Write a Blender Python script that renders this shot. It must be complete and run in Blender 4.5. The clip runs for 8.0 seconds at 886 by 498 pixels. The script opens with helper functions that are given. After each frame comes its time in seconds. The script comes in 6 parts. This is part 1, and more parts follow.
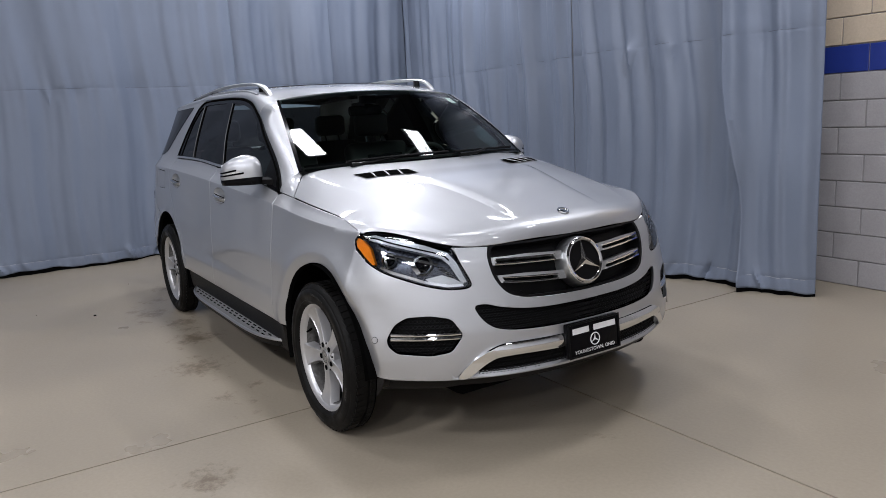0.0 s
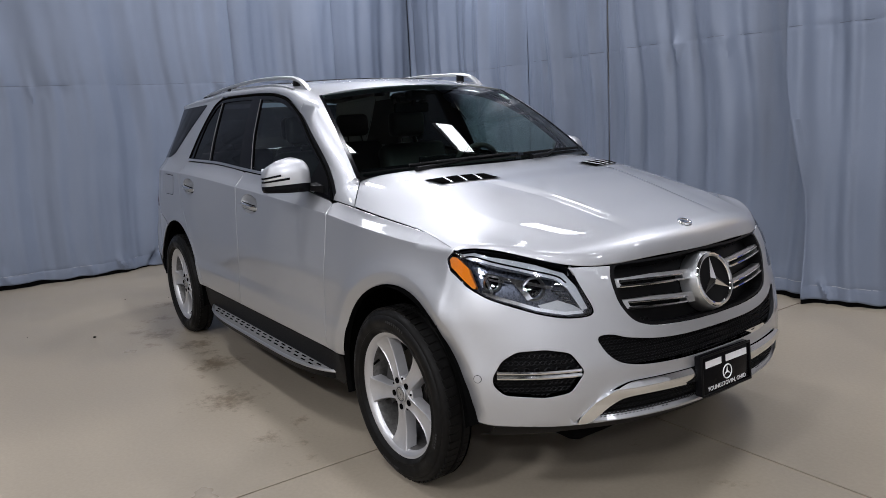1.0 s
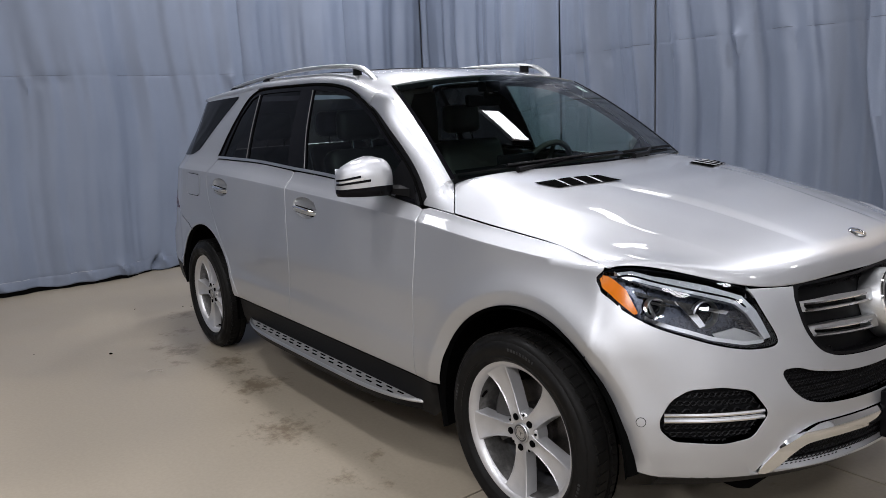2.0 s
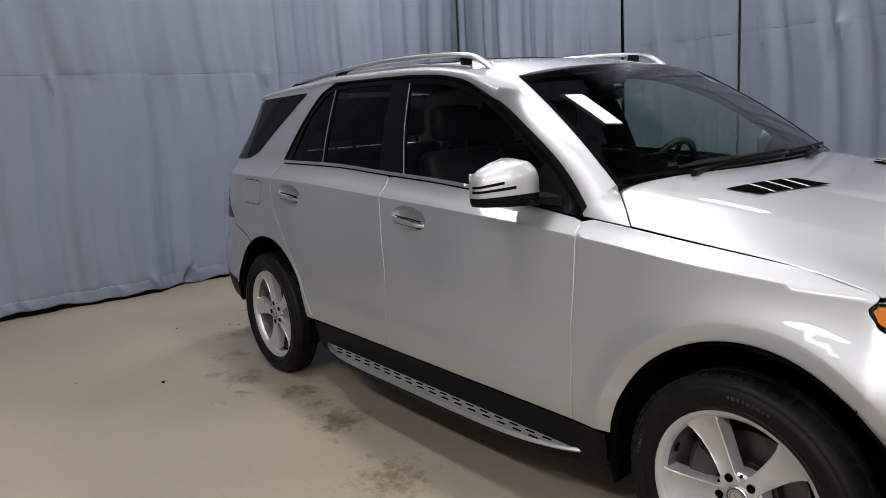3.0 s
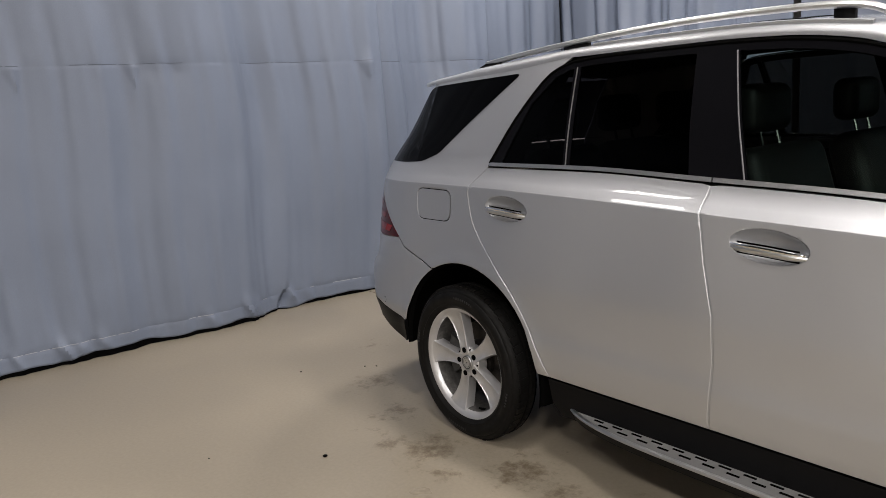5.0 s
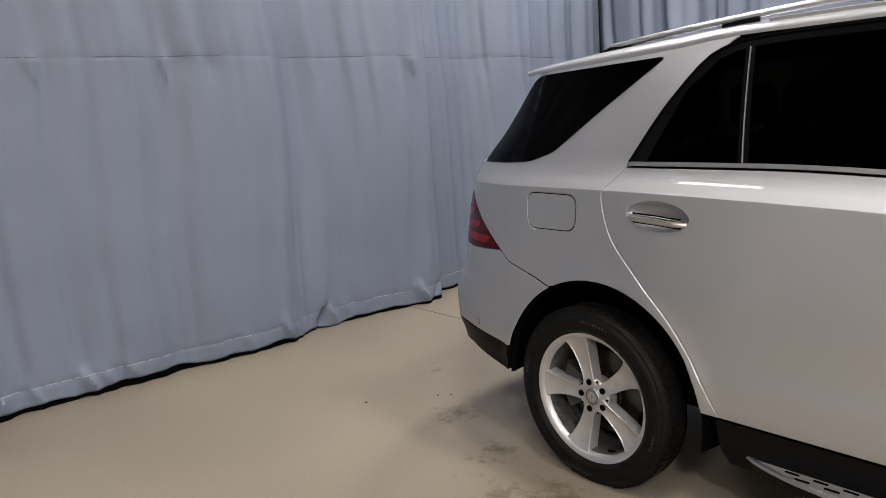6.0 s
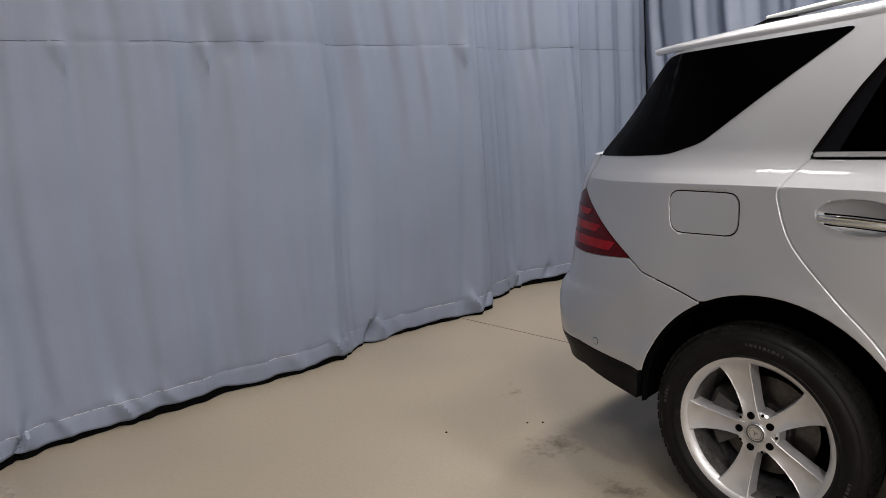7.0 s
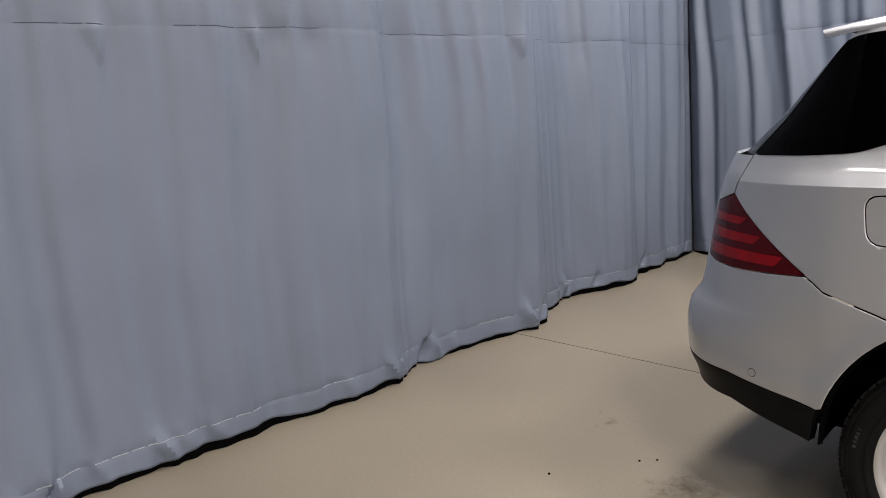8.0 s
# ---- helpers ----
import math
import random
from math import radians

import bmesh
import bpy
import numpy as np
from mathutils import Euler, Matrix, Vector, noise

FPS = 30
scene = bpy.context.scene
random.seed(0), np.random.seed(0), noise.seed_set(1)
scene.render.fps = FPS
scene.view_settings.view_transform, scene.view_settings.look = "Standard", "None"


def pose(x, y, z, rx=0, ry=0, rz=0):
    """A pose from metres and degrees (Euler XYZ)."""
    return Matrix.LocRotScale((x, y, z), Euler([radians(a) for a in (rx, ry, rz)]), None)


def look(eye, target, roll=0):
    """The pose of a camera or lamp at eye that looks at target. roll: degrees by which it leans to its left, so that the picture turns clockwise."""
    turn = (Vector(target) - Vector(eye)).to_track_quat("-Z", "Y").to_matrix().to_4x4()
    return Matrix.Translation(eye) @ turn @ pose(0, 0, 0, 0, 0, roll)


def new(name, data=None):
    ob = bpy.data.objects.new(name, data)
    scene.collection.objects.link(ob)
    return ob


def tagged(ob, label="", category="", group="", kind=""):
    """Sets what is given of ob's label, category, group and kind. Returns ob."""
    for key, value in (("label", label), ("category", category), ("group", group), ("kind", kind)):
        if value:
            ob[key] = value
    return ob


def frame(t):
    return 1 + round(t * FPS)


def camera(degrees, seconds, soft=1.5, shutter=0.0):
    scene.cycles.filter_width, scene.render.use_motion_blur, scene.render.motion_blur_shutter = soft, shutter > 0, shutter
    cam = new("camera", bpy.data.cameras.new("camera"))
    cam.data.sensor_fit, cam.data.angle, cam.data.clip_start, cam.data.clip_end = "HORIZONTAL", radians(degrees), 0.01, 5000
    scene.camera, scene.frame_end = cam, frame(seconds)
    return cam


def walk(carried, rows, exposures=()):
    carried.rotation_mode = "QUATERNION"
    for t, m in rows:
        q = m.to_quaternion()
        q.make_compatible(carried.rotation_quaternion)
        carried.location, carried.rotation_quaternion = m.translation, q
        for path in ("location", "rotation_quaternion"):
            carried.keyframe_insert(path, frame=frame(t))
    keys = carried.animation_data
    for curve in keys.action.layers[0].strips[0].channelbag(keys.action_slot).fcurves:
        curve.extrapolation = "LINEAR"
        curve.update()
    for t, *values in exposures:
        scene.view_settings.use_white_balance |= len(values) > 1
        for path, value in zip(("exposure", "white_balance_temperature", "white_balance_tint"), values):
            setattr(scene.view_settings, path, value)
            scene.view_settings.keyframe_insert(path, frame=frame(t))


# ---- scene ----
cam = camera(62.0, 8.0, soft=0.8)
PATH = [
    (0, (3.16, -2.213, 1.47), (1.5, -1.16, 1.105), -3.0),
    (0.5, (2.829, -2.303, 1.48), (1.19, -1.217, 1.114), -3.0),
    (1, (2.449, -2.359, 1.468), (0.835, -1.236, 1.104), -3.0),
    (1.2, (2.309, -2.382, 1.468), (0.702, -1.249, 1.102), -2.9),
    (2.3, (1.551, -2.585, 1.479), (-0.006, -1.388, 1.102), -2.8),
    (2.5, (1.393, -2.6, 1.478), (-0.163, -1.402, 1.103), -3.0),
    (3, (1.034, -2.687, 1.475), (-0.522, -1.487, 1.102), -3.2),
    (3.5, (0.672, -2.768, 1.49), (-0.894, -1.581, 1.119), -3.4),
    (4, (0.316, -2.841, 1.474), (-1.252, -1.656, 1.106), -3.5),
    (4.5, (-0.062, -2.866, 1.484), (-1.632, -1.685, 1.111), -3.9),
    (6, (-1.175, -3.024, 1.454), (-2.701, -1.782, 1.098), -4.2),
    (6.5, (-1.517, -3.065, 1.439), (-3.035, -1.809, 1.093), -4.4),
    (7, (-1.84, -3.089, 1.424), (-3.345, -1.819, 1.076), -4.4),
    (7.5, (-2.189, -3.123, 1.429), (-3.679, -1.836, 1.081), -4.4),
    (8, (-2.5, -3.161, 1.435), (-3.968, -1.849, 1.087), -4.5),
]
walk(cam, [(t, look(eye, target, roll)) for t, eye, target, roll in PATH],
     [(0, -0.14, 5950, 14), (1.2, -0.07, 5950, 14), (2.5, 0.0, 6220, 13.5), (3.5, -0.05, 6500, 13), (5.0, 0.17, 6680, 13), (8.0, 0.28, 6680, 14)])

from mathutils.geometry import delaunay_2d_cdt as delaunay

# ---- world and light ----
world = bpy.data.worlds.new("world")
scene.world = world
world.use_nodes = True
world.node_tree.nodes["Background"].inputs[0].default_value = (0.75, 0.80, 0.9, 1)
world.node_tree.nodes["Background"].inputs[1].default_value = 0.02
CEILING = 4.3
# centre x, centre y, share of full output of each ceiling fixture; shares tuned to balance the light
LIT = [(-4.2, -2.2, 0.12), (-4.2, -0.17, 0.8), (-4.2, 1.9, 2.6), (-1.6, -2.2, 1.3), (-1.6, -0.17, 1.35), (-1.6, 1.9, 0.18), (1.0, -2.2, 0.35), (1.0, -0.17, 0.25), (1.0, 1.9, 1.9),
       # unseen fixtures ahead of the car, added as fill
       (3.6, -2.2, 0.2), (3.6, -0.17, 0.2), (3.6, 1.9, 0.5), (6.2, -2.2, 0.8), (6.2, -0.17, 0.3),
       # unseen row along y -5, added to brighten the flank and nose
       (-1.2, -5.0, 1.2), (1.4, -5.0, 4.2), (3.6, -5.0, 3.8), (6.2, -5.0, 3.2)]
FIXTURE_SIZE = (0.72, 0.30)
LAMP_WATTS = 34.0


# ---- materials ----
def material(name, colour, rough=0.5, metal=0.0, coat=0.0, grain=0.0, scale=40.0, bump=0.0, spread=0.12, stain=0.0, stain_scale=1.5, specular=0.5, coat_rough=0.03):
    """Principled surface with fine grain, broad stains and a little relief."""
    m = bpy.data.materials.new(name)
    m.use_nodes = True
    nt = m.node_tree
    b = nt.nodes["Principled BSDF"]
    b.inputs["Base Color"].default_value = (*colour, 1)
    b.inputs["Roughness"].default_value = rough
    b.inputs["Metallic"].default_value = metal
    b.inputs["Coat Weight"].default_value = coat
    b.inputs["Coat Roughness"].default_value = coat_rough
    b.inputs["Specular IOR Level"].default_value = specular
    co = nt.nodes.new("ShaderNodeTexCoord")
    last = None
    if grain or stain:
        mix = nt.nodes.new("ShaderNodeMixRGB")
        mix.blend_type = "MULTIPLY"
        mix.inputs[0].default_value = 1
        mix.inputs[1].default_value = (*colour, 1)
        total = None
        for amount, sc in ((grain, scale), (stain, stain_scale)):
            if not amount:
                continue
            n = nt.nodes.new("ShaderNodeTexNoise")
            n.inputs["Scale"].default_value = sc
            n.inputs["Detail"].default_value = 5
            nt.links.new(co.outputs["Object"], n.inputs["Vector"])
            r = nt.nodes.new("ShaderNodeMapRange")
            r.inputs["From Min"].default_value, r.inputs["From Max"].default_value = 0.3, 0.7
            r.inputs["To Min"].default_value, r.inputs["To Max"].default_value = 1 - amount, 1 + amount
            nt.links.new(n.outputs["Fac"], r.inputs["Value"])
            last = n
            if total:
                mul = nt.nodes.new("ShaderNodeMath")
                mul.operation = "MULTIPLY"
                nt.links.new(total.outputs[0], mul.inputs[0])
                nt.links.new(r.outputs[0], mul.inputs[1])
                total = mul
            else:
                total = r
        nt.links.new(total.outputs[0], mix.inputs[2])
        nt.links.new(mix.outputs[0], b.inputs["Base Color"])
        rr = nt.nodes.new("ShaderNodeMapRange")
        rr.inputs["From Min"].default_value, rr.inputs["From Max"].default_value = 0.3, 0.7
        rr.inputs["To Min"].default_value, rr.inputs["To Max"].default_value = rough * (1 - spread), min(1, rough * (1 + spread))
        nt.links.new(last.outputs["Fac"], rr.inputs["Value"])
        nt.links.new(rr.outputs[0], b.inputs["Roughness"])
    if bump:
        n = nt.nodes.new("ShaderNodeTexNoise")
        n.inputs["Scale"].default_value = scale
        n.inputs["Detail"].default_value = 4
        nt.links.new(co.outputs["Object"], n.inputs["Vector"])
        bp = nt.nodes.new("ShaderNodeBump")
        bp.inputs["Strength"].default_value = 1
        bp.inputs["Distance"].default_value = bump
        nt.links.new(n.outputs["Fac"], bp.inputs["Height"])
        nt.links.new(bp.outputs[0], b.inputs["Normal"])
    return m


def glass(name, tint, ior=1.5, rough=0.0):
    """A thin pane: tinted see-through with a Fresnel gloss."""
    m = bpy.data.materials.new(name)
    m.use_nodes = True
    nt = m.node_tree
    out = nt.nodes["Material Output"]
    nt.nodes.remove(nt.nodes["Principled BSDF"])
    tr = nt.nodes.new("ShaderNodeBsdfTransparent")
    tr.inputs[0].default_value = (*tint, 1)
    gl = nt.nodes.new("ShaderNodeBsdfGlossy")
    gl.inputs["Roughness"].default_value = rough
    gl.inputs["Color"].default_value = (1, 1, 1, 1)
    fr = nt.nodes.new("ShaderNodeFresnel")
    fr.inputs[0].default_value = ior
    mx = nt.nodes.new("ShaderNodeMixShader")
    nt.links.new(fr.outputs[0], mx.inputs[0])
    nt.links.new(tr.outputs[0], mx.inputs[1])
    nt.links.new(gl.outputs[0], mx.inputs[2])
    nt.links.new(mx.outputs[0], out.inputs[0])
    return m


def glow(name, colour, strength):
    m = bpy.data.materials.new(name)
    m.use_nodes = True
    b = m.node_tree.nodes["Principled BSDF"]
    b.inputs["Base Color"].default_value = (*colour, 1)
    b.inputs["Emission Color"].default_value = (*colour, 1)
    b.inputs["Emission Strength"].default_value = strength
    return m


PAINT = material("silver_paint", (0.47, 0.48, 0.50), 0.47, 0.84, 1.0, grain=0.03, scale=900, stain=0.012, stain_scale=2.0)
PLASTIC = material("black_plastic", (0.0035, 0.0035, 0.004), 0.45, specular=0.10, grain=0.15, scale=300, bump=0.0002)
GLOSSBLACK = material("gloss_black", (0.004, 0.004, 0.005), 0.12, specular=0.06)
RUBBER = material("tyre_rubber", (0.0052, 0.0050, 0.0048), 0.55, specular=0.12, spread=0.5, grain=0.25, scale=60, stain=0.25, stain_scale=9, bump=0.0003)
DARKALLOY = material("dark_alloy", (0.115, 0.112, 0.108), 0.45, 0.6, grain=0.3, scale=60, stain=0.4, stain_scale=14)
GLOSSMARK = material("gloss_mark_rubber", (0.019, 0.019, 0.0195), 0.5, specular=0.3, grain=0.5, scale=70, stain=0.6, stain_scale=16)
SEAL = material("rubber_seal", (0.003, 0.003, 0.003), 1.0, specular=0.0, grain=0.1, scale=80)
CHROME = material("chrome", (0.80, 0.81, 0.82), 0.06, 1.0, grain=0.03, scale=30)
TREAD = material("brushed_tread_metal", (0.36, 0.36, 0.36), 0.42, 0.6, grain=0.08, scale=300)
SATIN = material("satin_aluminium", (0.55, 0.56, 0.57), 0.36, 1.0, grain=0.05, scale=200)
ALLOY = material("alloy_wheel_lacquer", (0.50, 0.50, 0.51), 0.38, 0.65, 0.4, grain=0.04, scale=400, stain=0.06, stain_scale=14)
DISC = material("brake_steel", (0.07, 0.064, 0.06), 0.38, 0.9, grain=0.2, scale=120, stain=0.3, stain_scale=20)
DIVIDER = material("grey_division_trim", (0.13, 0.13, 0.135), 0.4, 0.5, grain=0.1, scale=100)
BARREL = material("rim_barrel_grey", (0.085, 0.085, 0.09), 0.5, 0.4, grain=0.15, scale=60, stain=0.2, stain_scale=12)
CALIPER = material("caliper_metal", (0.05, 0.05, 0.05), 0.55, 0.4, grain=0.2, scale=60)
MESHBLACK = material("grille_plastic", (0.004, 0.004, 0.0045), 0.4, specular=0.10, grain=0.1, scale=200)
AMBER = material("amber_lens", (0.85, 0.26, 0.008), 0.15, coat=1.0, grain=0.08, scale=150)
GUIDE = material("frosted_light_guide", (0.62, 0.64, 0.67), 0.25, 0.35, coat=1.0, grain=0.06, scale=120)
LAMPGREY = material("lamp_housing", (0.050, 0.057, 0.078), 0.28, 0.45, grain=0.1, scale=100)
RED = material("red_lens", (0.19, 0.002, 0.005), 0.15, coat=0.15, specular=0.15, grain=0.15, scale=25)
REDDARK = material("dark_red_lens", (0.050, 0.001, 0.0025), 0.15, coat=0.12, specular=0.12, grain=0.1, scale=30)
SCREEN = glass("windscreen_glass", (0.72, 0.87, 0.80), 1.38)
DOORGLASS = glass("door_glass", (0.40, 0.48, 0.45), 1.2)
DARKGLASS = glass("privacy_glass", (0.05, 0.045, 0.045), 1.16)
LENS = glass("clear_lens", (0.88, 0.90, 0.92), 1.45)
LEATHER = material("black_leather", (0.012, 0.012, 0.0125), 0.5, grain=0.2, scale=90, bump=0.0006)
TRIM = material("interior_trim", (0.022, 0.022, 0.023), 0.6, grain=0.1, scale=150)
HEADLINER = material("headliner_fabric", (0.09, 0.088, 0.085), 0.9, grain=0.1, scale=300)
LETTER = material("plate_lettering", (0.75, 0.75, 0.76), 0.4, grain=0.05, scale=50)
CURTAIN = material("grey_blue_vinyl", (0.160, 0.190, 0.253), 0.50, grain=0.035, scale=160, stain=0.07, stain_scale=1.1, bump=0.0004)
def creased(m, depth):
    """Adds long soft creases that run mostly downwards, and short crumples, to a hanging cloth."""
    nt = m.node_tree
    bsdf = nt.nodes["Principled BSDF"]
    co = nt.nodes.new("ShaderNodeTexCoord")
    below = bsdf.inputs["Normal"].links[0].from_socket
    for size, stretch, share in ((2.6, 0.22, 1.0), (4.0, 0.7, 0.22)):
        mp = nt.nodes.new("ShaderNodeMapping")
        mp.inputs["Scale"].default_value = (size, size, size * stretch)
        nt.links.new(co.outputs["Object"], mp.inputs["Vector"])
        n = nt.nodes.new("ShaderNodeTexNoise")
        n.inputs["Scale"].default_value, n.inputs["Detail"].default_value, n.inputs["Roughness"].default_value = 1.0, 1.6, 0.35
        n.inputs["Distortion"].default_value = 0.4
        nt.links.new(mp.outputs[0], n.inputs["Vector"])
        bp = nt.nodes.new("ShaderNodeBump")
        bp.inputs["Distance"].default_value = depth * share
        nt.links.new(n.outputs["Fac"], bp.inputs["Height"])
        nt.links.new(below, bp.inputs["Normal"])
        below = bp.outputs[0]
    nt.links.new(below, bsdf.inputs["Normal"])


creased(CURTAIN, 0.045)
SEAMLINE = material("dark_seam_thread", (0.10, 0.115, 0.15), 0.8, grain=0.1, scale=100)
STITCH = material("curtain_stitching", (0.34, 0.36, 0.40), 0.7, grain=0.1, scale=100)
CONCRETE = material("sealed_concrete", (0.285, 0.247, 0.190), 0.36, grain=0.05, scale=60, stain=0.10, stain_scale=0.9, bump=0.0004, spread=0.3)


def stained(m, spots):
    """Adds ragged tyre and oil marks round given places (x, y, radius, strength) to a floor material."""
    nt = m.node_tree
    b = nt.nodes["Principled BSDF"]
    base = b.inputs["Base Color"].links[0].from_socket
    geo = nt.nodes.new("ShaderNodeNewGeometry")
    ragged = nt.nodes.new("ShaderNodeTexNoise")
    ragged.inputs["Scale"].default_value, ragged.inputs["Detail"].default_value, ragged.inputs["Roughness"].default_value = 13.0, 9.0, 0.75
    nt.links.new(geo.outputs["Position"], ragged.inputs["Vector"])
    total = None
    for x, y, r, strength in spots:
        d = nt.nodes.new("ShaderNodeVectorMath")
        d.operation = "DISTANCE"
        d.inputs[1].default_value = (x, y, 0)
        nt.links.new(geo.outputs["Position"], d.inputs[0])
        f = nt.nodes.new("ShaderNodeMapRange")
        f.inputs["From Min"].default_value, f.inputs["From Max"].default_value = 0, r
        f.inputs["To Min"].default_value, f.inputs["To Max"].default_value = strength, 0
        nt.links.new(d.outputs["Value"], f.inputs["Value"])
        if total is None:
            total = f
        else:
            mx = nt.nodes.new("ShaderNodeMath")
            mx.operation = "MAXIMUM"
            nt.links.new(total.outputs[0], mx.inputs[0])
            nt.links.new(f.outputs[0], mx.inputs[1])
            total = mx
    cut = nt.nodes.new("ShaderNodeMath")
    cut.operation = "ADD"
    nt.links.new(total.outputs[0], cut.inputs[0])
    nt.links.new(ragged.outputs["Fac"], cut.inputs[1])
    lim = nt.nodes.new("ShaderNodeMapRange")
    lim.inputs["From Min"].default_value, lim.inputs["From Max"].default_value = 0.84, 1.02
    lim.inputs["To Max"].default_value = 0.72
    nt.links.new(cut.outputs[0], lim.inputs["Value"])
    mix = nt.nodes.new("ShaderNodeMixRGB")
    mix.inputs[2].default_value = (0.085, 0.058, 0.030, 1)
    nt.links.new(lim.outputs[0], mix.inputs[0])
    nt.links.new(base, mix.inputs[1])
    nt.links.new(mix.outputs[0], b.inputs["Base Color"])


dirt = random.Random(4)
TRACK = [(-3.3 + 0.21 * k + dirt.uniform(-0.06, 0.06), -1.12 - 0.10 * math.sin(k * 0.9) + dirt.uniform(-0.10, 0.08), dirt.uniform(0.18, 0.34), dirt.uniform(0.34, 0.47)) for k in range(15)]
stained(CONCRETE, TRACK + [(0.17, -1.54, 0.34, 0.52), (-2.0, -1.02, 0.42, 0.56), (-1.35, -1.18, 0.52, 0.50), (-0.75, -1.2, 0.40, 0.40), (-2.5, -1.0, 0.45, 0.50), (0.9, 0.0, 0.30, 0.36), (0.45, 0.02, 0.25, 0.34),
                   (-4.4, -0.5, 0.5, 0.36), (-3.85, -0.85, 0.40, 0.48), (-2.95, -1.12, 0.45, 0.50), (-3.4, -1.0, 0.4, 0.44), (0.95, -0.75, 0.3, 0.30)])
JOINT = material("joint_filler", (0.05, 0.045, 0.04), 0.9, grain=0.2, scale=80)
CREAM = material("cream_painted_block", (0.50, 0.42, 0.32), 0.7, grain=0.06, scale=90, stain=0.06, stain_scale=3, bump=0.0012)
BLOCK = material("painted_block", (0.33, 0.32, 0.33), 0.7, grain=0.06, scale=90, stain=0.06, stain_scale=3, bump=0.0012)
BLUE = material("blue_paint", (0.012, 0.03, 0.22), 0.5, grain=0.06, scale=90, bump=0.001)
MORTAR = material("mortar", (0.27, 0.262, 0.262), 0.9, grain=0.1, scale=120)
WALLPAINT = material("plain_wall_paint", (0.55, 0.535, 0.51), 0.85, grain=0.05, scale=20)
BOUNCEWALL = material("bounce_wall_white", (0.74, 0.75, 0.77), 0.8, grain=0.04, scale=20)
DARKCEIL = material("dark_ceiling_paint", (0.05, 0.05, 0.052), 0.9, grain=0.1, scale=10)
TUBE = glow("lit_diffuser", (1.0, 0.98, 0.95), 10.0)


# ---- mesh helpers ----
def bm_object(name, bm, mat, smooth=True):
    me = bpy.data.meshes.new(name)
    bmesh.ops.recalc_face_normals(bm, faces=bm.faces)
    bm.to_mesh(me)
    bm.free()
    if smooth:
        me.polygons.foreach_set("use_smooth", [True] * len(me.polygons))
        me.set_sharp_from_angle(angle=radians(35))
    for one in (mat if isinstance(mat, (list, tuple)) else [mat]):
        me.materials.append(one)
    return new(name, me)


def holder(ob):
    """The object itself, or the part above it where one more level would be a fourth."""
    while ob.parent and ob.parent.parent:
        ob = ob.parent
    return ob


def part(name, bm, mat, parent, label="", smooth=True):
    ob = bm_object(name, bm, mat, smooth) if isinstance(bm, bmesh.types.BMesh) else bm
    ob.parent = holder(parent)
    if label:
        tagged(ob, label)
    return ob


def box(bm, lo, hi, bevel=0.0, segments=2, m=None):
    r = bmesh.ops.create_cube(bm, size=1)
    vs = r["verts"]
    for v in vs:
        v.co = Vector([(lo[i] + hi[i]) / 2 + v.co[i] * (hi[i] - lo[i]) for i in range(3)])
    if bevel:
        es = list({e for v in vs for e in v.link_edges})
        g = bmesh.ops.bevel(bm, geom=es, offset=bevel, segments=segments, profile=0.5, affect="EDGES")
        vs = list({v for f in g["faces"] for v in f.verts} | {v for v in vs if v.is_valid})
    if m is not None:
        bmesh.ops.transform(bm, matrix=m, verts=vs)
    return vs


def lathe(bm, profile, axis_m, steps=48, closed=False, mat_index=0):
    """Turns (radius, height) pairs round the local z axis of axis_m."""
    rings = []
    for k in range(steps):
        a = 2 * math.pi * k / steps
        rings.append([bm.verts.new(axis_m @ Vector((r * math.cos(a), r * math.sin(a), h))) for r, h in profile])
    n = len(profile)
    for k in range(steps):
        a, b = rings[k], rings[(k + 1) % steps]
        for i in range(n if closed else n - 1):
            j = (i + 1) % n
            f = bm.faces.new((a[i], b[i], b[j], a[j]))
            f.material_index = mat_index
    return rings


def tube(bm, points, radius, sides=8, squash=1.0, up=(0, 0, 1), caps=True):
    """A rod along points; radius may be a number or one per point; squash flattens it along up."""
    rings = []
    pts = [Vector(p) for p in points]
    for i, p in enumerate(pts):
        d = (pts[min(i + 1, len(pts) - 1)] - pts[max(i - 1, 0)]).normalized()
        side = d.cross(Vector(up)).normalized()
        top = side.cross(d).normalized()
        r = radius[i] if isinstance(radius, (list, tuple)) else radius
        rings.append([bm.verts.new(p + side * r * math.cos(a) + top * r * squash * math.sin(a))
                      for a in (2 * math.pi * k / sides for k in range(sides))])
    for a, b in zip(rings, rings[1:]):
        for k in range(sides):
            bm.faces.new((a[k], a[(k + 1) % sides], b[(k + 1) % sides], b[k]))
    if caps:
        bm.faces.new(rings[0][::-1])
        bm.faces.new(rings[-1])


def loft(bm, rows, closed=False):
    """Faces between rows of points."""
    vs = [[bm.verts.new(p) for p in row] for row in rows]
    for a, b in zip(vs, vs[1:]):
        n = len(a)
        for k in range(n if closed else n - 1):
            bm.faces.new((a[k], a[(k + 1) % n], b[(k + 1) % n], b[k]))
    return vs


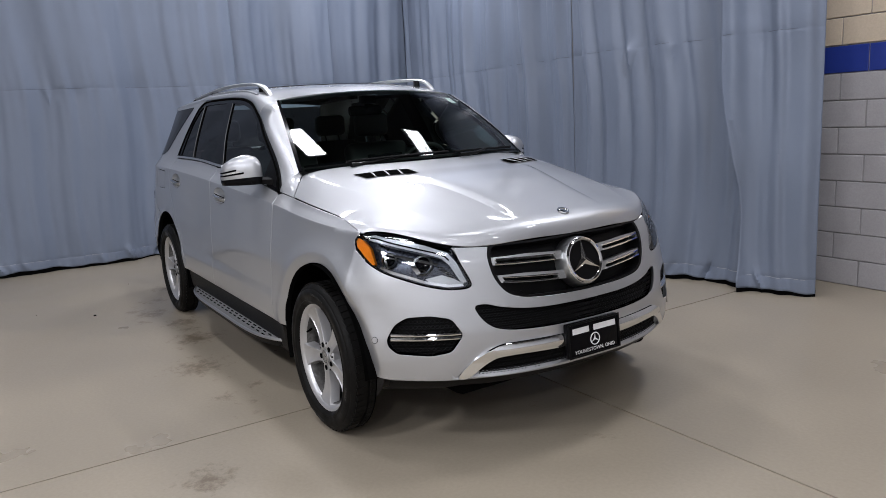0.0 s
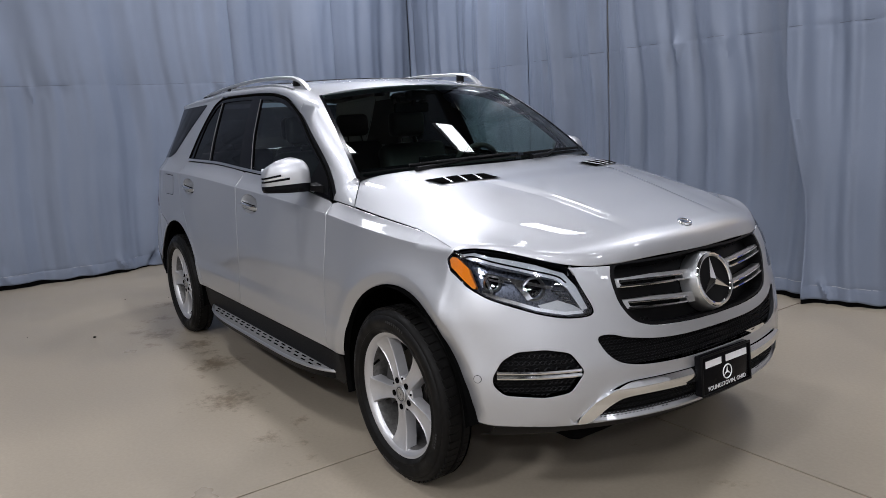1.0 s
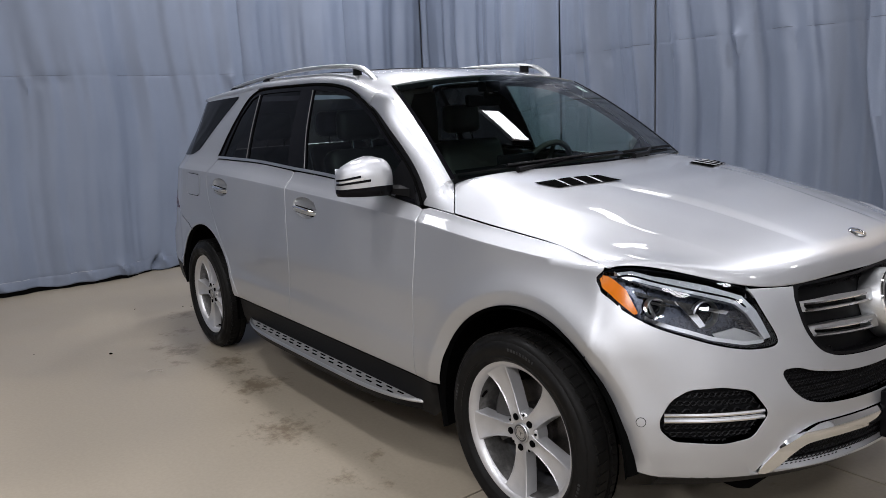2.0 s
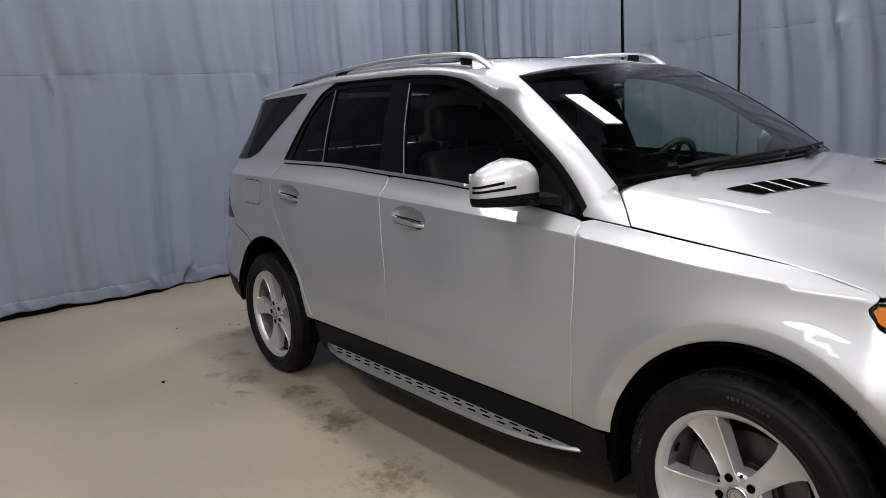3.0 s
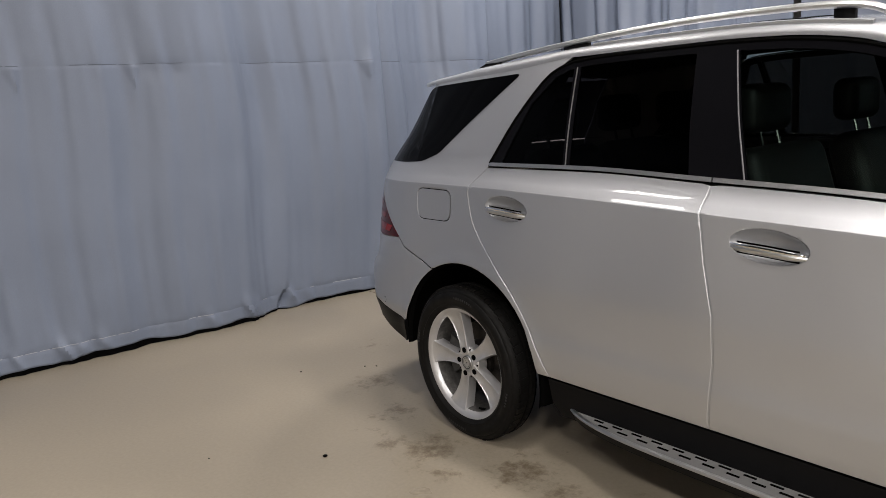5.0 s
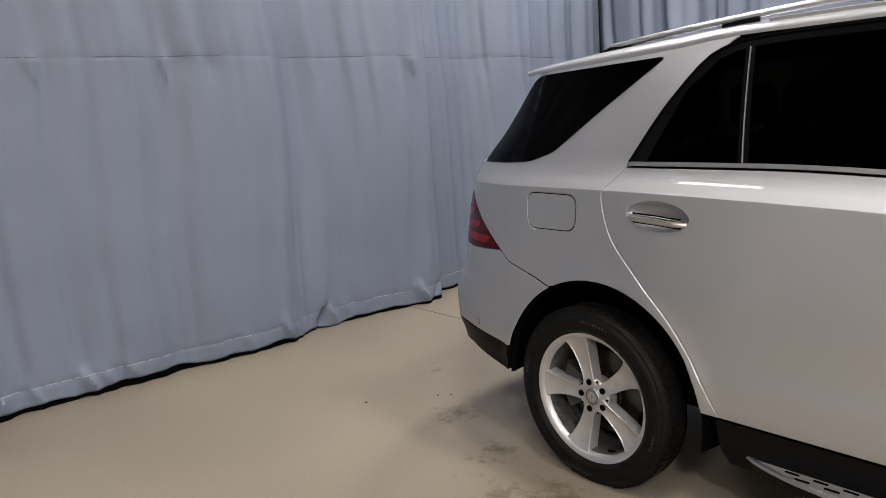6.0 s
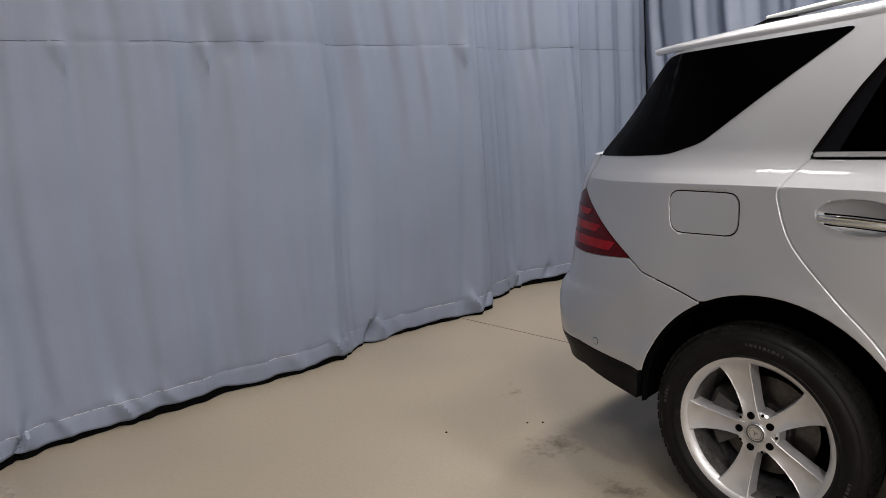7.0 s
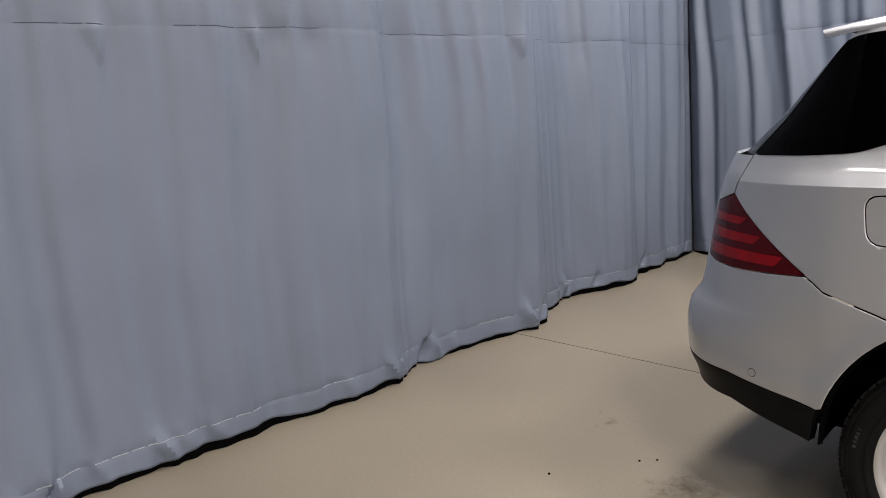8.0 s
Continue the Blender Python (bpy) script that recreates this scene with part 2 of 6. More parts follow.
def smooth_line(points, steps):
    """Catmull-Rom through points, any dimension."""
    p = np.array(points, float)
    p = np.vstack([2 * p[0] - p[1], p, 2 * p[-1] - p[-2]])
    out = []
    for i in range(1, len(p) - 2):
        for k in range(steps):
            t = k / steps
            out.append(0.5 * (2 * p[i] + (p[i + 1] - p[i - 1]) * t + (2 * p[i - 1] - 5 * p[i] + 4 * p[i + 1] - p[i + 2]) * t ** 2
                              + (3 * p[i] - p[i - 1] - 3 * p[i + 1] + p[i + 2]) * t ** 3))
    out.append(p[-2])
    return np.array(out)


class Curve1:
    """Monotone smooth interpolation of (x, y) pairs."""

    def __init__(self, pairs):
        self.x, self.y = np.array(sorted(pairs), float).T
        h, d = np.diff(self.x), np.diff(self.y) / np.diff(self.x)
        m = np.zeros(len(self.x))
        m[0], m[-1] = d[0], d[-1]
        for i in range(1, len(d)):
            if d[i - 1] * d[i] > 0:
                w1, w2 = 2 * h[i] + h[i - 1], h[i] + 2 * h[i - 1]
                m[i] = (w1 + w2) / (w1 / d[i - 1] + w2 / d[i])
        self.m = m

    def __call__(self, q):
        q = np.asarray(q, float)
        x, y, m = self.x, self.y, self.m
        i = np.clip(np.searchsorted(x, q) - 1, 0, len(x) - 2)
        h = x[i + 1] - x[i]
        t = np.clip((q - x[i]) / h, 0, 1)
        r = (y[i] * (1 + 2 * t) * (1 - t) ** 2 + m[i] * h * t * (1 - t) ** 2 + y[i + 1] * t * t * (3 - 2 * t) + m[i + 1] * h * t * t * (t - 1))
        return r + np.where(q < x[0], (q - x[0]) * m[0], 0) + np.where(q > x[-1], (q - x[-1]) * m[-1], 0)


def ramp(v, a, b):
    t = np.clip((np.asarray(v, float) - a) / (b - a), 0, 1)
    return t * t * (3 - 2 * t)


def inside(px, py, poly):
    """Whether points lie in a polygon, by crossings."""
    ok = np.zeros(len(px), bool)
    for (x0, y0), (x1, y1) in zip(poly, np.roll(poly, -1, axis=0)):
        if y0 != y1:
            ok ^= ((py < y0) != (py < y1)) & (px < x0 + (py - y0) * (x1 - x0) / (y1 - y0))
    return ok


def resample(poly, h):
    out = []
    for a, b in zip(poly, np.roll(poly, -1, axis=0)):
        n = max(1, int(np.ceil(np.linalg.norm(b - a) / h)))
        out += [a + (b - a) * k / n for k in range(n)]
    return np.array(out)


def sheet(name, outline, surface, mat, parent, side=1, h=0.03, holes=(), lip=0.014, label="", push=0.0, flat=False, edge=0.0, guides=()):
    """A panel cut out of a smooth surface(u, v) -> xyz by an outline in (u, v), with its edges turned in by lip. side -1 mirrors it in y."""
    loops = [resample(np.array(o, float), h * 0.7) for o in (outline, *holes)]
    allb = np.vstack(loops)
    inw = []
    for k, l in enumerate(loops):
        d = np.roll(l, -1, axis=0) - np.roll(l, 1, axis=0)
        nn = np.c_[-d[:, 1], d[:, 0]] / (np.linalg.norm(d, axis=1)[:, None] + 1e-12)
        area = np.sum(l[:, 0] * np.roll(l[:, 1], -1) - l[:, 1] * np.roll(l[:, 0], -1))
        inw.append(nn * (1 if (area > 0) == (k == 0) else -1))
    extra = [np.array(q, float) for q in guides]
    if edge:
        extra += [l + n * edge for l, n in zip(loops, inw)]
    extra = np.vstack(extra) if extra else np.zeros((0, 2))
    if len(extra):
        ok = inside(extra[:, 0], extra[:, 1], loops[0])
        for l in loops[1:]:
            ok &= ~inside(extra[:, 0], extra[:, 1], l)
        extra = extra[ok]
        extra = extra[np.array([np.min(np.sum((allb - q) ** 2, 1)) for q in extra]) > (0.9 * edge if edge else 0.2 * h) ** 2]
    lo, hi = loops[0].min(0), loops[0].max(0)
    gx, gy = np.meshgrid(np.arange(lo[0] + h / 2, hi[0], h), np.arange(lo[1] + h / 2, hi[1], h))
    gx = gx + (np.arange(gx.shape[0])[:, None] % 2) * h / 2
    g = np.c_[gx.ravel(), gy.ravel()]
    ok = inside(g[:, 0], g[:, 1], loops[0])
    for l in loops[1:]:
        ok &= ~inside(g[:, 0], g[:, 1], l)
    g = g[ok]
    if len(g):
        near = np.array([np.min(np.sum((allb - q) ** 2, 1)) for q in g])
        g = g[near > (0.45 * h) ** 2]
    if len(extra) and len(g):
        g = g[np.array([np.min(np.sum((extra - q) ** 2, 1)) for q in g]) > (0.4 * h) ** 2]
    g = np.vstack([g, extra]) if len(extra) else g
    edges, at = [], 0
    for l in loops:
        n = len(l)
        edges += [(at + k, at + (k + 1) % n) for k in range(n)]
        at += n
    pts = np.vstack([allb, g])
    vs, _, fs, *_ = delaunay([Vector(p) for p in pts], edges, [], 0, 1e-6)
    uv = np.array([tuple(v) for v in vs])
    tri = np.array([f for f in fs if len(f) == 3])
    c = uv[tri].mean(1)
    ok = inside(c[:, 0], c[:, 1], loops[0])
    for l in loops[1:]:
        ok &= ~inside(c[:, 0], c[:, 1], l)
    tri = tri[ok]
    e = 1e-4
    u, v = uv.T
    p = surface(u, v)
    nrm = np.cross(surface(u + e, v) - surface(u - e, v), surface(u, v + e) - surface(u, v - e))
    nrm /= np.linalg.norm(nrm, axis=1)[:, None] + 1e-12
    mid = p.mean(0) - np.array([-1.5, 0, 0.6])
    if (nrm * mid).sum(1).mean() < 0:
        nrm = -nrm
    p = p + nrm * push
    rim = [[int(np.argmin(np.sum((uv - q) ** 2, 1))) for q in l] for l in loops] if lip else []
    if edge:
        for l, n, loop in zip(rim, inw, loops):
            q = surface(*(uv[l] + n * edge).T) - surface(*uv[l].T)
            q /= np.linalg.norm(q, axis=1)[:, None] + 1e-12
            p[l] -= nrm[l] * edge * 0.6
            nrm[l] -= q
        nrm /= np.linalg.norm(nrm, axis=1)[:, None]
    verts, faces, normals = [*p], [], []
    for t in tri:
        a, b, cc = p[t]
        if np.cross(b - a, cc - a) @ nrm[t[0]] < 0:
            t = t[::-1]
        faces.append(tuple(int(k) for k in t))
        normals += [nrm[k] for k in t]
    for l in rim:
        start, n = len(verts), len(l)
        verts += [p[k] for k in l] + [p[k] - nrm[k] * lip for k in l]
        for k in range(n):
            f = (start + k, start + (k + 1) % n, start + n + (k + 1) % n, start + n + k)
            q = [verts[i] for i in f]
            fn = np.cross(q[2] - q[0], q[3] - q[1])
            fn = fn / (np.linalg.norm(fn) + 1e-12)
            faces.append(f)
            normals += [fn] * 4
    verts = np.array(verts)
    normals = np.array(normals)
    if side < 0:
        verts = verts * (1, -1, 1)
        normals = normals * (1, -1, 1)
        out, at = [], 0
        for f in faces:
            n = len(f)
            out.append(normals[at:at + n][::-1])
            at += n
        faces = [f[::-1] for f in faces]
        normals = np.vstack(out)
    me = bpy.data.meshes.new(name)
    me.from_pydata([tuple(q) for q in verts], [], faces)
    me.polygons.foreach_set("use_smooth", [True] * len(me.polygons))
    if not flat:
        me.normals_split_custom_set([tuple(q) for q in normals])
    me.materials.append(mat)
    ob = new(name, me)
    ob.parent = holder(parent)
    if label:
        tagged(ob, label)
    return ob

# ---- room ----
def slab(name, lo, hi, mat, label, category, kind="structure"):
    bm = bmesh.new()
    box(bm, lo, hi)
    ob = bm_object(name, bm, mat, smooth=False)
    return tagged(ob, label, category, kind=kind)


X0, X1, Y0, Y1 = -6.5, 8.0, -7.2, 3.35
JX, JY, GAP = -0.283, 0.302, 0.0045
floor = slab("floor", (X0 - 1, Y0 - 1, -0.2), (X1 + 1, Y1 + 1, -0.006), JOINT, "concrete sub-floor showing dark in the saw-cut joints", "floor")
for xa, xb in ((X0 - 1, JX - GAP), (JX + GAP, X1 + 1)):
    for ya, yb in ((Y0 - 1, JY - GAP), (JY + GAP, Y1 + 1)):
        bm = bmesh.new()
        box(bm, (xa, ya, -0.15), (xb, yb, 0.0), 0.0006, 1)
        part("floor_slab", bm, CONCRETE, floor, smooth=False)
ceiling = slab("ceiling", (X0 - 0.3, Y0 - 0.3, CEILING + 0.25), (X1 + 0.3, Y1 + 0.3, CEILING + 0.4), DARKCEIL, "plain dark grey ceiling", "ceiling")
slab("wall_west", (X0 - 0.2, Y0, 0), (X0, Y1, CEILING + 0.25), WALLPAINT, "plain grey wall behind the curtain", "wall")
# east and south walls are unseen, added pale to bounce light at the car
slab("wall_east", (X1, Y0, 0), (X1 + 0.2, Y1, CEILING + 0.25), BOUNCEWALL, "unseen white wall, added to bounce light onto the nose", "wall")
slab("wall_south", (X0, Y0 - 0.2, 0), (X1, Y0, CEILING + 0.25), WALLPAINT, "unseen pale wall, added to close the room and bounce light", "wall")
wall_north = slab("wall_north", (X0, Y1, 0), (X1, Y1 + 0.2, CEILING + 0.25), MORTAR, "painted concrete block wall with a blue band", "wall")


def fold_wave(s, seed, big=0.05):
    """Sideways swing of a hanging curtain at length s along it."""
    rnd = random.Random(seed)
    v = 0.0
    for wave, amp in ((1.7, 0.7), (0.83, 0.55), (0.47, 0.42), (0.29, 0.34), (0.17, 0.20), (0.11, 0.08)):
        v += amp * math.sin(2 * math.pi * s / wave * rnd.uniform(0.9, 1.1) + rnd.uniform(0, 6.28))
    return v * big / 1.2


SEAM = 1.91
HEM = 0.13


def curtain(name, plan, seed, label, big=0.05, low=0.029, top=4.5, slant=0.0, pinch=()):
    """A hanging vinyl curtain along a plan line, with folds, a cross seam, a hem and puckers."""
    line = smooth_line(plan, 24)
    seg = np.r_[0, np.cumsum(np.linalg.norm(np.diff(line, axis=0), axis=1))]
    n = int(seg[-1] / 0.014)
    rnd = random.Random(seed + 7)
    zs = [low, low + 0.014, 0.075, 0.10, HEM - 0.006, HEM, HEM + 0.006, 0.17, 0.22, 0.30, 0.42, 0.6, 0.8, 1.05, 1.3, 1.5, 1.65, 1.74, 1.77, 1.79, 1.81, 1.83, 1.85, 1.87, 1.885, SEAM - 0.012, SEAM - 0.004,
          SEAM + 0.004, SEAM + 0.014, 1.97, 2.05, 2.2, 2.5, 3.0, 3.6, top]
    tucks = [(rnd.uniform(0, seg[-1]), rnd.uniform(0.015, 0.045), rnd.choice((-1, 1)), rnd.uniform(0.03, 0.08)) for _ in range(int(seg[-1] * 5))]
    pucks = [(rnd.uniform(0, seg[-1]), rnd.uniform(0.005, 0.013), rnd.uniform(0.05, 0.12)) for _ in range(int(seg[-1] * 2.2))]
    rows = []
    for z in zs:
        row = []
        for k in range(n + 1):
            s = seg[-1] * k / n
            s += slant * (1 - k / n) * (1 - float(ramp(z, 0.6, 1.7)))
            x, y = np.interp(s, seg, line[:, 0]), np.interp(s, seg, line[:, 1])
            s2 = min(s + 0.02, seg[-1])
            dx, dy = np.interp(s2, seg, line[:, 0]) - np.interp(s2 - 0.02, seg, line[:, 0]), np.interp(s2, seg, line[:, 1]) - np.interp(s2 - 0.02, seg, line[:, 1])
            ln = math.hypot(dx, dy)
            nx, ny = -dy / ln, dx / ln
            drift = 0.05 * math.sin(z * 1.3 + seed) + 0.03 * math.sin(z * 2.9 + s)
            o = fold_wave(s + drift, seed, big) * (1 - 0.25 * math.exp(-z / 0.25))
            o += 0.35 * fold_wave(s * 1.7 + 3, seed + 3, big) * math.exp(-((z - 1.1) / 0.6) ** 2) * 0.5
            o *= float(ramp(s, -0.02, 0.16) * ramp(seg[-1] - s, -0.02, 0.16)) * 0.85 + 0.15
            if z < HEM + 0.2:
                for c, a, sg, w in tucks:
                    if abs(s - c) < 3 * w:
                        o += sg * a * math.exp(-((s - c - sg * (z - 0.1) * 0.5) / (w * 0.5)) ** 2) * math.exp(-((z - HEM * 0.7) / 0.08) ** 2)
            if abs(z - SEAM) < 0.3:
                for c, a, w in pucks:
                    if abs(s - c) < 3 * w:
                        o += a * math.exp(-((s - c) / (w * 0.45)) ** 2) * math.exp(-((z - SEAM + 0.05) / 0.07) ** 2)
            if SEAM - 0.15 < z < SEAM + 0.05:
                for c, a, w in pinch:
                    half = w * (z - SEAM + 0.15) / 0.15
                    lean = c + 0.12 * (SEAM - z)
                    o -= a * max(0.0, 1 - abs(s - lean) / half) * min(1.0, max(0.0, (SEAM + 0.04 - z) / 0.05))
            if SEAM - 0.005 < z < SEAM + 0.005:
                o += 0.0015
            if HEM - 0.002 < z < HEM + 0.002:
                o += 0.002
            lift = 0.011 * math.sin(s * 2.1 + seed) + 0.008 * math.sin(s * 7.3) + 0.006 * math.sin(s * 17.9 + seed) if z < 0.06 else 0
            row.append((x + nx * o, y + ny * o, z + lift))
        rows.append(row)
    bm = bmesh.new()
    loft(bm, rows)
    ob = bm_object(name, bm, CURTAIN)
    bm = bmesh.new()
    back = Vector((-1, 0)) if abs(line[-1][1] - line[0][1]) > abs(line[-1][0] - line[0][0]) else Vector((0, 1))
    # black strip that stands in for the shade in the gap under the hem
    loft(bm, [[(x + back.x * 0.006, y + back.y * 0.006, z) for (x, y, _), (_, _, z) in zip(rows[1], level)]
              for level in ([(0, 0, 0.002)] * (n + 1), [(0, 0, q[2] + 0.012) for q in rows[1]])])
    part("hem_gap_shade", bm, SEAL, ob, "black strip painting the shade of the gap under the hem")
    front = -back
    for level, name, mat, thick, keep, label in ((zs.index(HEM), "hem_stitching", STITCH, 0.0024, 0.6, "pale stitching along the hem"), (zs.index(SEAM + 0.004), "seam_stitching", SEAMLINE, 0.0016, 0.6, "dark thread along the cross seam")):
        bm = bmesh.new()
        row, k = rows[level], 1
        while k < n - 6:
            length = rnd.randint(3, 14)
            if rnd.random() < keep:
                pts = [(x + front.x * 0.0045, y + front.y * 0.0045, z) for x, y, z in row[k:min(k + length, n)]]
                loft(bm, [[(x, y, z - thick) for x, y, z in pts], [(x + front.x * 0.0015, y + front.y * 0.0015, z) for x, y, z in pts], [(x, y, z + thick) for x, y, z in pts]])
            k += length
        tagged(part(name, bm, mat, ob, label), kind="stuff")
    mod = ob.modifiers.new("thickness", "SOLIDIFY")
    mod.thickness = 0.003
    return tagged(ob, label, "curtain", group="booth curtains")


curtain("curtain", [(-5.62, -7.1), (-5.62, -4.5), (-5.64, -2.6), (-5.67, -1.6), (-5.64, -1.0), (-5.66, -0.68), (-5.75, -0.43), (-5.76, 0.01), (-5.71, 0.25), (-5.71, 0.62)], 3,
        "long grey-blue vinyl curtain hanging just above the floor", 0.036, pinch=((5.0, 0.018, 0.08), (5.7, 0.014, 0.06), (7.6, 0.018, 0.08)))
curtain("curtain", [(-5.84, 0.50), (-5.90, 0.90), (-6.00, 1.24), (-5.87, 1.50), (-5.86, 1.96)], 5, "grey-blue vinyl curtain panel set behind its neighbour", 0.032)
curtain("curtain", [(-5.95, 1.86), (-5.94, 2.17), (-5.98, 2.45), (-6.05, 3.17)], 7, "grey-blue vinyl curtain panel reaching into the corner", 0.04)
curtain("curtain", [(-6.05, 3.21), (-5.2, 3.08), (-4.2, 2.95), (-3.37, 2.86)], 11, "grey-blue vinyl curtain panel with close folds beside the corner", 0.07)
curtain("curtain", [(-3.27, 2.793), (-2.70, 2.725), (-2.105, 2.665)], 17, "grey-blue vinyl curtain panel between two dark slits", 0.065)
curtain("curtain", [(-2.075, 2.63), (-1.4, 2.60), (-0.8, 2.64), (-0.28, 2.72)], 29, "grey-blue vinyl curtain panel with puckered seam", 0.07, pinch=((0.19, 0.025, 0.05), (0.76, 0.034, 0.08), (1.18, 0.018, 0.05)))
curtain("curtain", [(-0.41, 2.56), (-0.25, 2.60), (-0.02, 2.68), (0.20, 2.86)], 37, "creased grey-blue vinyl curtain end panel lapped over its neighbour", 0.075, slant=0.15)

# concrete block wall, courses of 0.2 m with a blue band
BAND = 8
for row in range(21):
    for k in range(-1, 7):
        xa = -0.55 + k * 0.4 + (0.2 if row % 2 else 0.0)
        bm = bmesh.new()
        box(bm, (xa + 0.004, Y1 - 0.012, row * 0.2 + 0.004), (xa + 0.396, Y1 + 0.05, row * 0.2 + 0.196), 0.004, 1)
        part("block", bm, BLUE if row == BAND else (CREAM if row > BAND else BLOCK), wall_north, smooth=False)

# ceiling fixtures, each with its lamp
def ceiling_light(x, y, share):
    lx, ly = FIXTURE_SIZE
    root = tagged(new("ceiling_light"), "lit rectangular white ceiling light, some of them added unseen as fill", "ceiling light", group="ceiling lights")
    root.location = (x, y, CEILING)
    bm = bmesh.new()
    box(bm, (-lx / 2 - 0.03, -ly / 2 - 0.03, 0.0), (lx / 2 + 0.03, ly / 2 + 0.03, 0.08), 0.01)
    part("housing", bm, LETTER, root)
    bm = bmesh.new()
    box(bm, (-lx / 2, -ly / 2, -0.012), (lx / 2, ly / 2, -0.002), 0.003)
    part("diffuser", bm, TUBE, root, "glowing white diffuser")
    for sx in (-1, 1):
        bm = bmesh.new()
        tube(bm, [(0, sx * ly * 0.4, 0.08), (0, sx * ly * 0.4, 0.26)], 0.006, 6)
        part("hanger", bm, SATIN, root)
    data = bpy.data.lights.new("lamp", "AREA")
    data.shape, data.size, data.size_y, data.energy, data.color = "RECTANGLE", lx, ly, LAMP_WATTS * share, (1.0, 0.97, 0.93)
    lamp = new("lamp", data)
    lamp.parent = root
    lamp.location = (0, 0, -0.02)
    return root


for f in LIT:
    ceiling_light(*f)

# ---- the car: shared surfaces ----
# x forward from the front axle, y to the car's left, z up; half-width functions are used for both sides
# centres of the wheel arches, and of the wheels in them
HUB_F, HUB_R, HUB_Z = 0.035, -2.892, 0.36
WHEEL_F, WHEEL_R = (0.013, 0.358), (-2.928, 0.345)
plan_line = smooth_line([(0.815, -0.4), (0.856, -0.2), (0.862, 0), (0.856, 0.2), (0.815, 0.4), (0.745, 0.57), (0.672, 0.70), (0.60, 0.79), (0.50, 0.88), (0.38, 0.932), (0.25, 0.947), (-0.3, 0.947),
                         (-1.6, 0.945), (-3.1, 0.945), (-3.4, 0.934), (-3.61, 0.895), (-3.78, 0.81), (-3.90, 0.65), (-3.955, 0.4), (-3.975, 0.2), (-3.98, 0), (-3.975, -0.2), (-3.955, -0.4)], 16)
plan_s = np.r_[0, np.cumsum(np.linalg.norm(np.diff(plan_line, axis=0), axis=1))]
U_REF = np.interp(-0.25, -plan_line[:, 0], plan_s)
plan_u = 0.25 + U_REF - plan_s
U_FRONT = float(plan_u[np.argmax(plan_line[:, 0])])
U_REAR = float(plan_u[np.argmin(plan_line[:, 0])])
side_in = Curve1([(0.15, 0.08), (0.30, 0.02), (0.41, 0.010), (0.46, 0.002), (0.53, 0.001), (0.60, 0.009), (0.68, 0.012), (0.76, 0.014), (0.85, 0.022), (1.0, 0.041), (1.10, 0.054), (1.138, 0.0590), (1.147, 0.0602), (1.153, 0.0650), (1.166, 0.0760),
                  (1.20, 0.104), (1.25, 0.131), (1.30, 0.149), (1.42, 0.196), (1.54, 0.246), (1.64, 0.291)])
front_in = Curve1([(0.15, 0.10), (0.30, 0.03), (0.40, 0.004), (0.47, 0.0), (0.55, 0.002), (0.65, 0.018), (0.75, 0.04), (0.85, 0.065), (0.92, 0.10), (0.97, 0.14), (1.05, 0.22), (1.7, 1.0)])
rear_in = Curve1([(0.15, 0.10), (0.30, 0.04), (0.45, 0.01), (0.52, -0.02), (0.62, -0.026), (0.70, -0.012), (0.76, 0.03), (0.9, 0.06), (1.1, 0.10), (1.23, 0.15), (1.4, 0.30), (1.58, 0.50), (1.7, 0.65)])
crease = Curve1([(-3.9, 1.158), (-2.9, 1.147), (-2.36, 1.131), (-1.74, 1.104), (-1.02, 1.070), (-0.58, 1.040), (0.0, 0.972), (0.4, 0.935), (1.2, 0.88)])
seam_z = Curve1([(-3.9, 1.178), (-2.9, 1.174), (-1.75, 1.137), (-1.2, 1.112), (-0.58, 1.083), (-0.4, 1.066), (-0.14, 1.036), (0.05, 1.015), (0.2, 0.997), (0.345, 0.974), (0.6, 0.945), (1.2, 0.90)])


def plan_at(u):
    x, y = np.interp(-u, -plan_u, plan_line[:, 0]), np.interp(-u, -plan_u, plan_line[:, 1])
    e = 0.012
    xa, ya = np.interp(-(u + e), -plan_u, plan_line[:, 0]), np.interp(-(u + e), -plan_u, plan_line[:, 1])
    xb, yb = np.interp(-(u - e), -plan_u, plan_line[:, 0]), np.interp(-(u - e), -plan_u, plan_line[:, 1])
    dx, dy = xa - xb, ya - yb
    ln = np.hypot(dx, dy) + 1e-9
    return x, y, -dy / ln, dx / ln


def u_of_y(y):
    """The place along the plan line of the front end at half-width y."""
    front = plan_line[:, 0] > 0.2
    return np.interp(np.abs(y), plan_line[front][:, 1], plan_u[front])


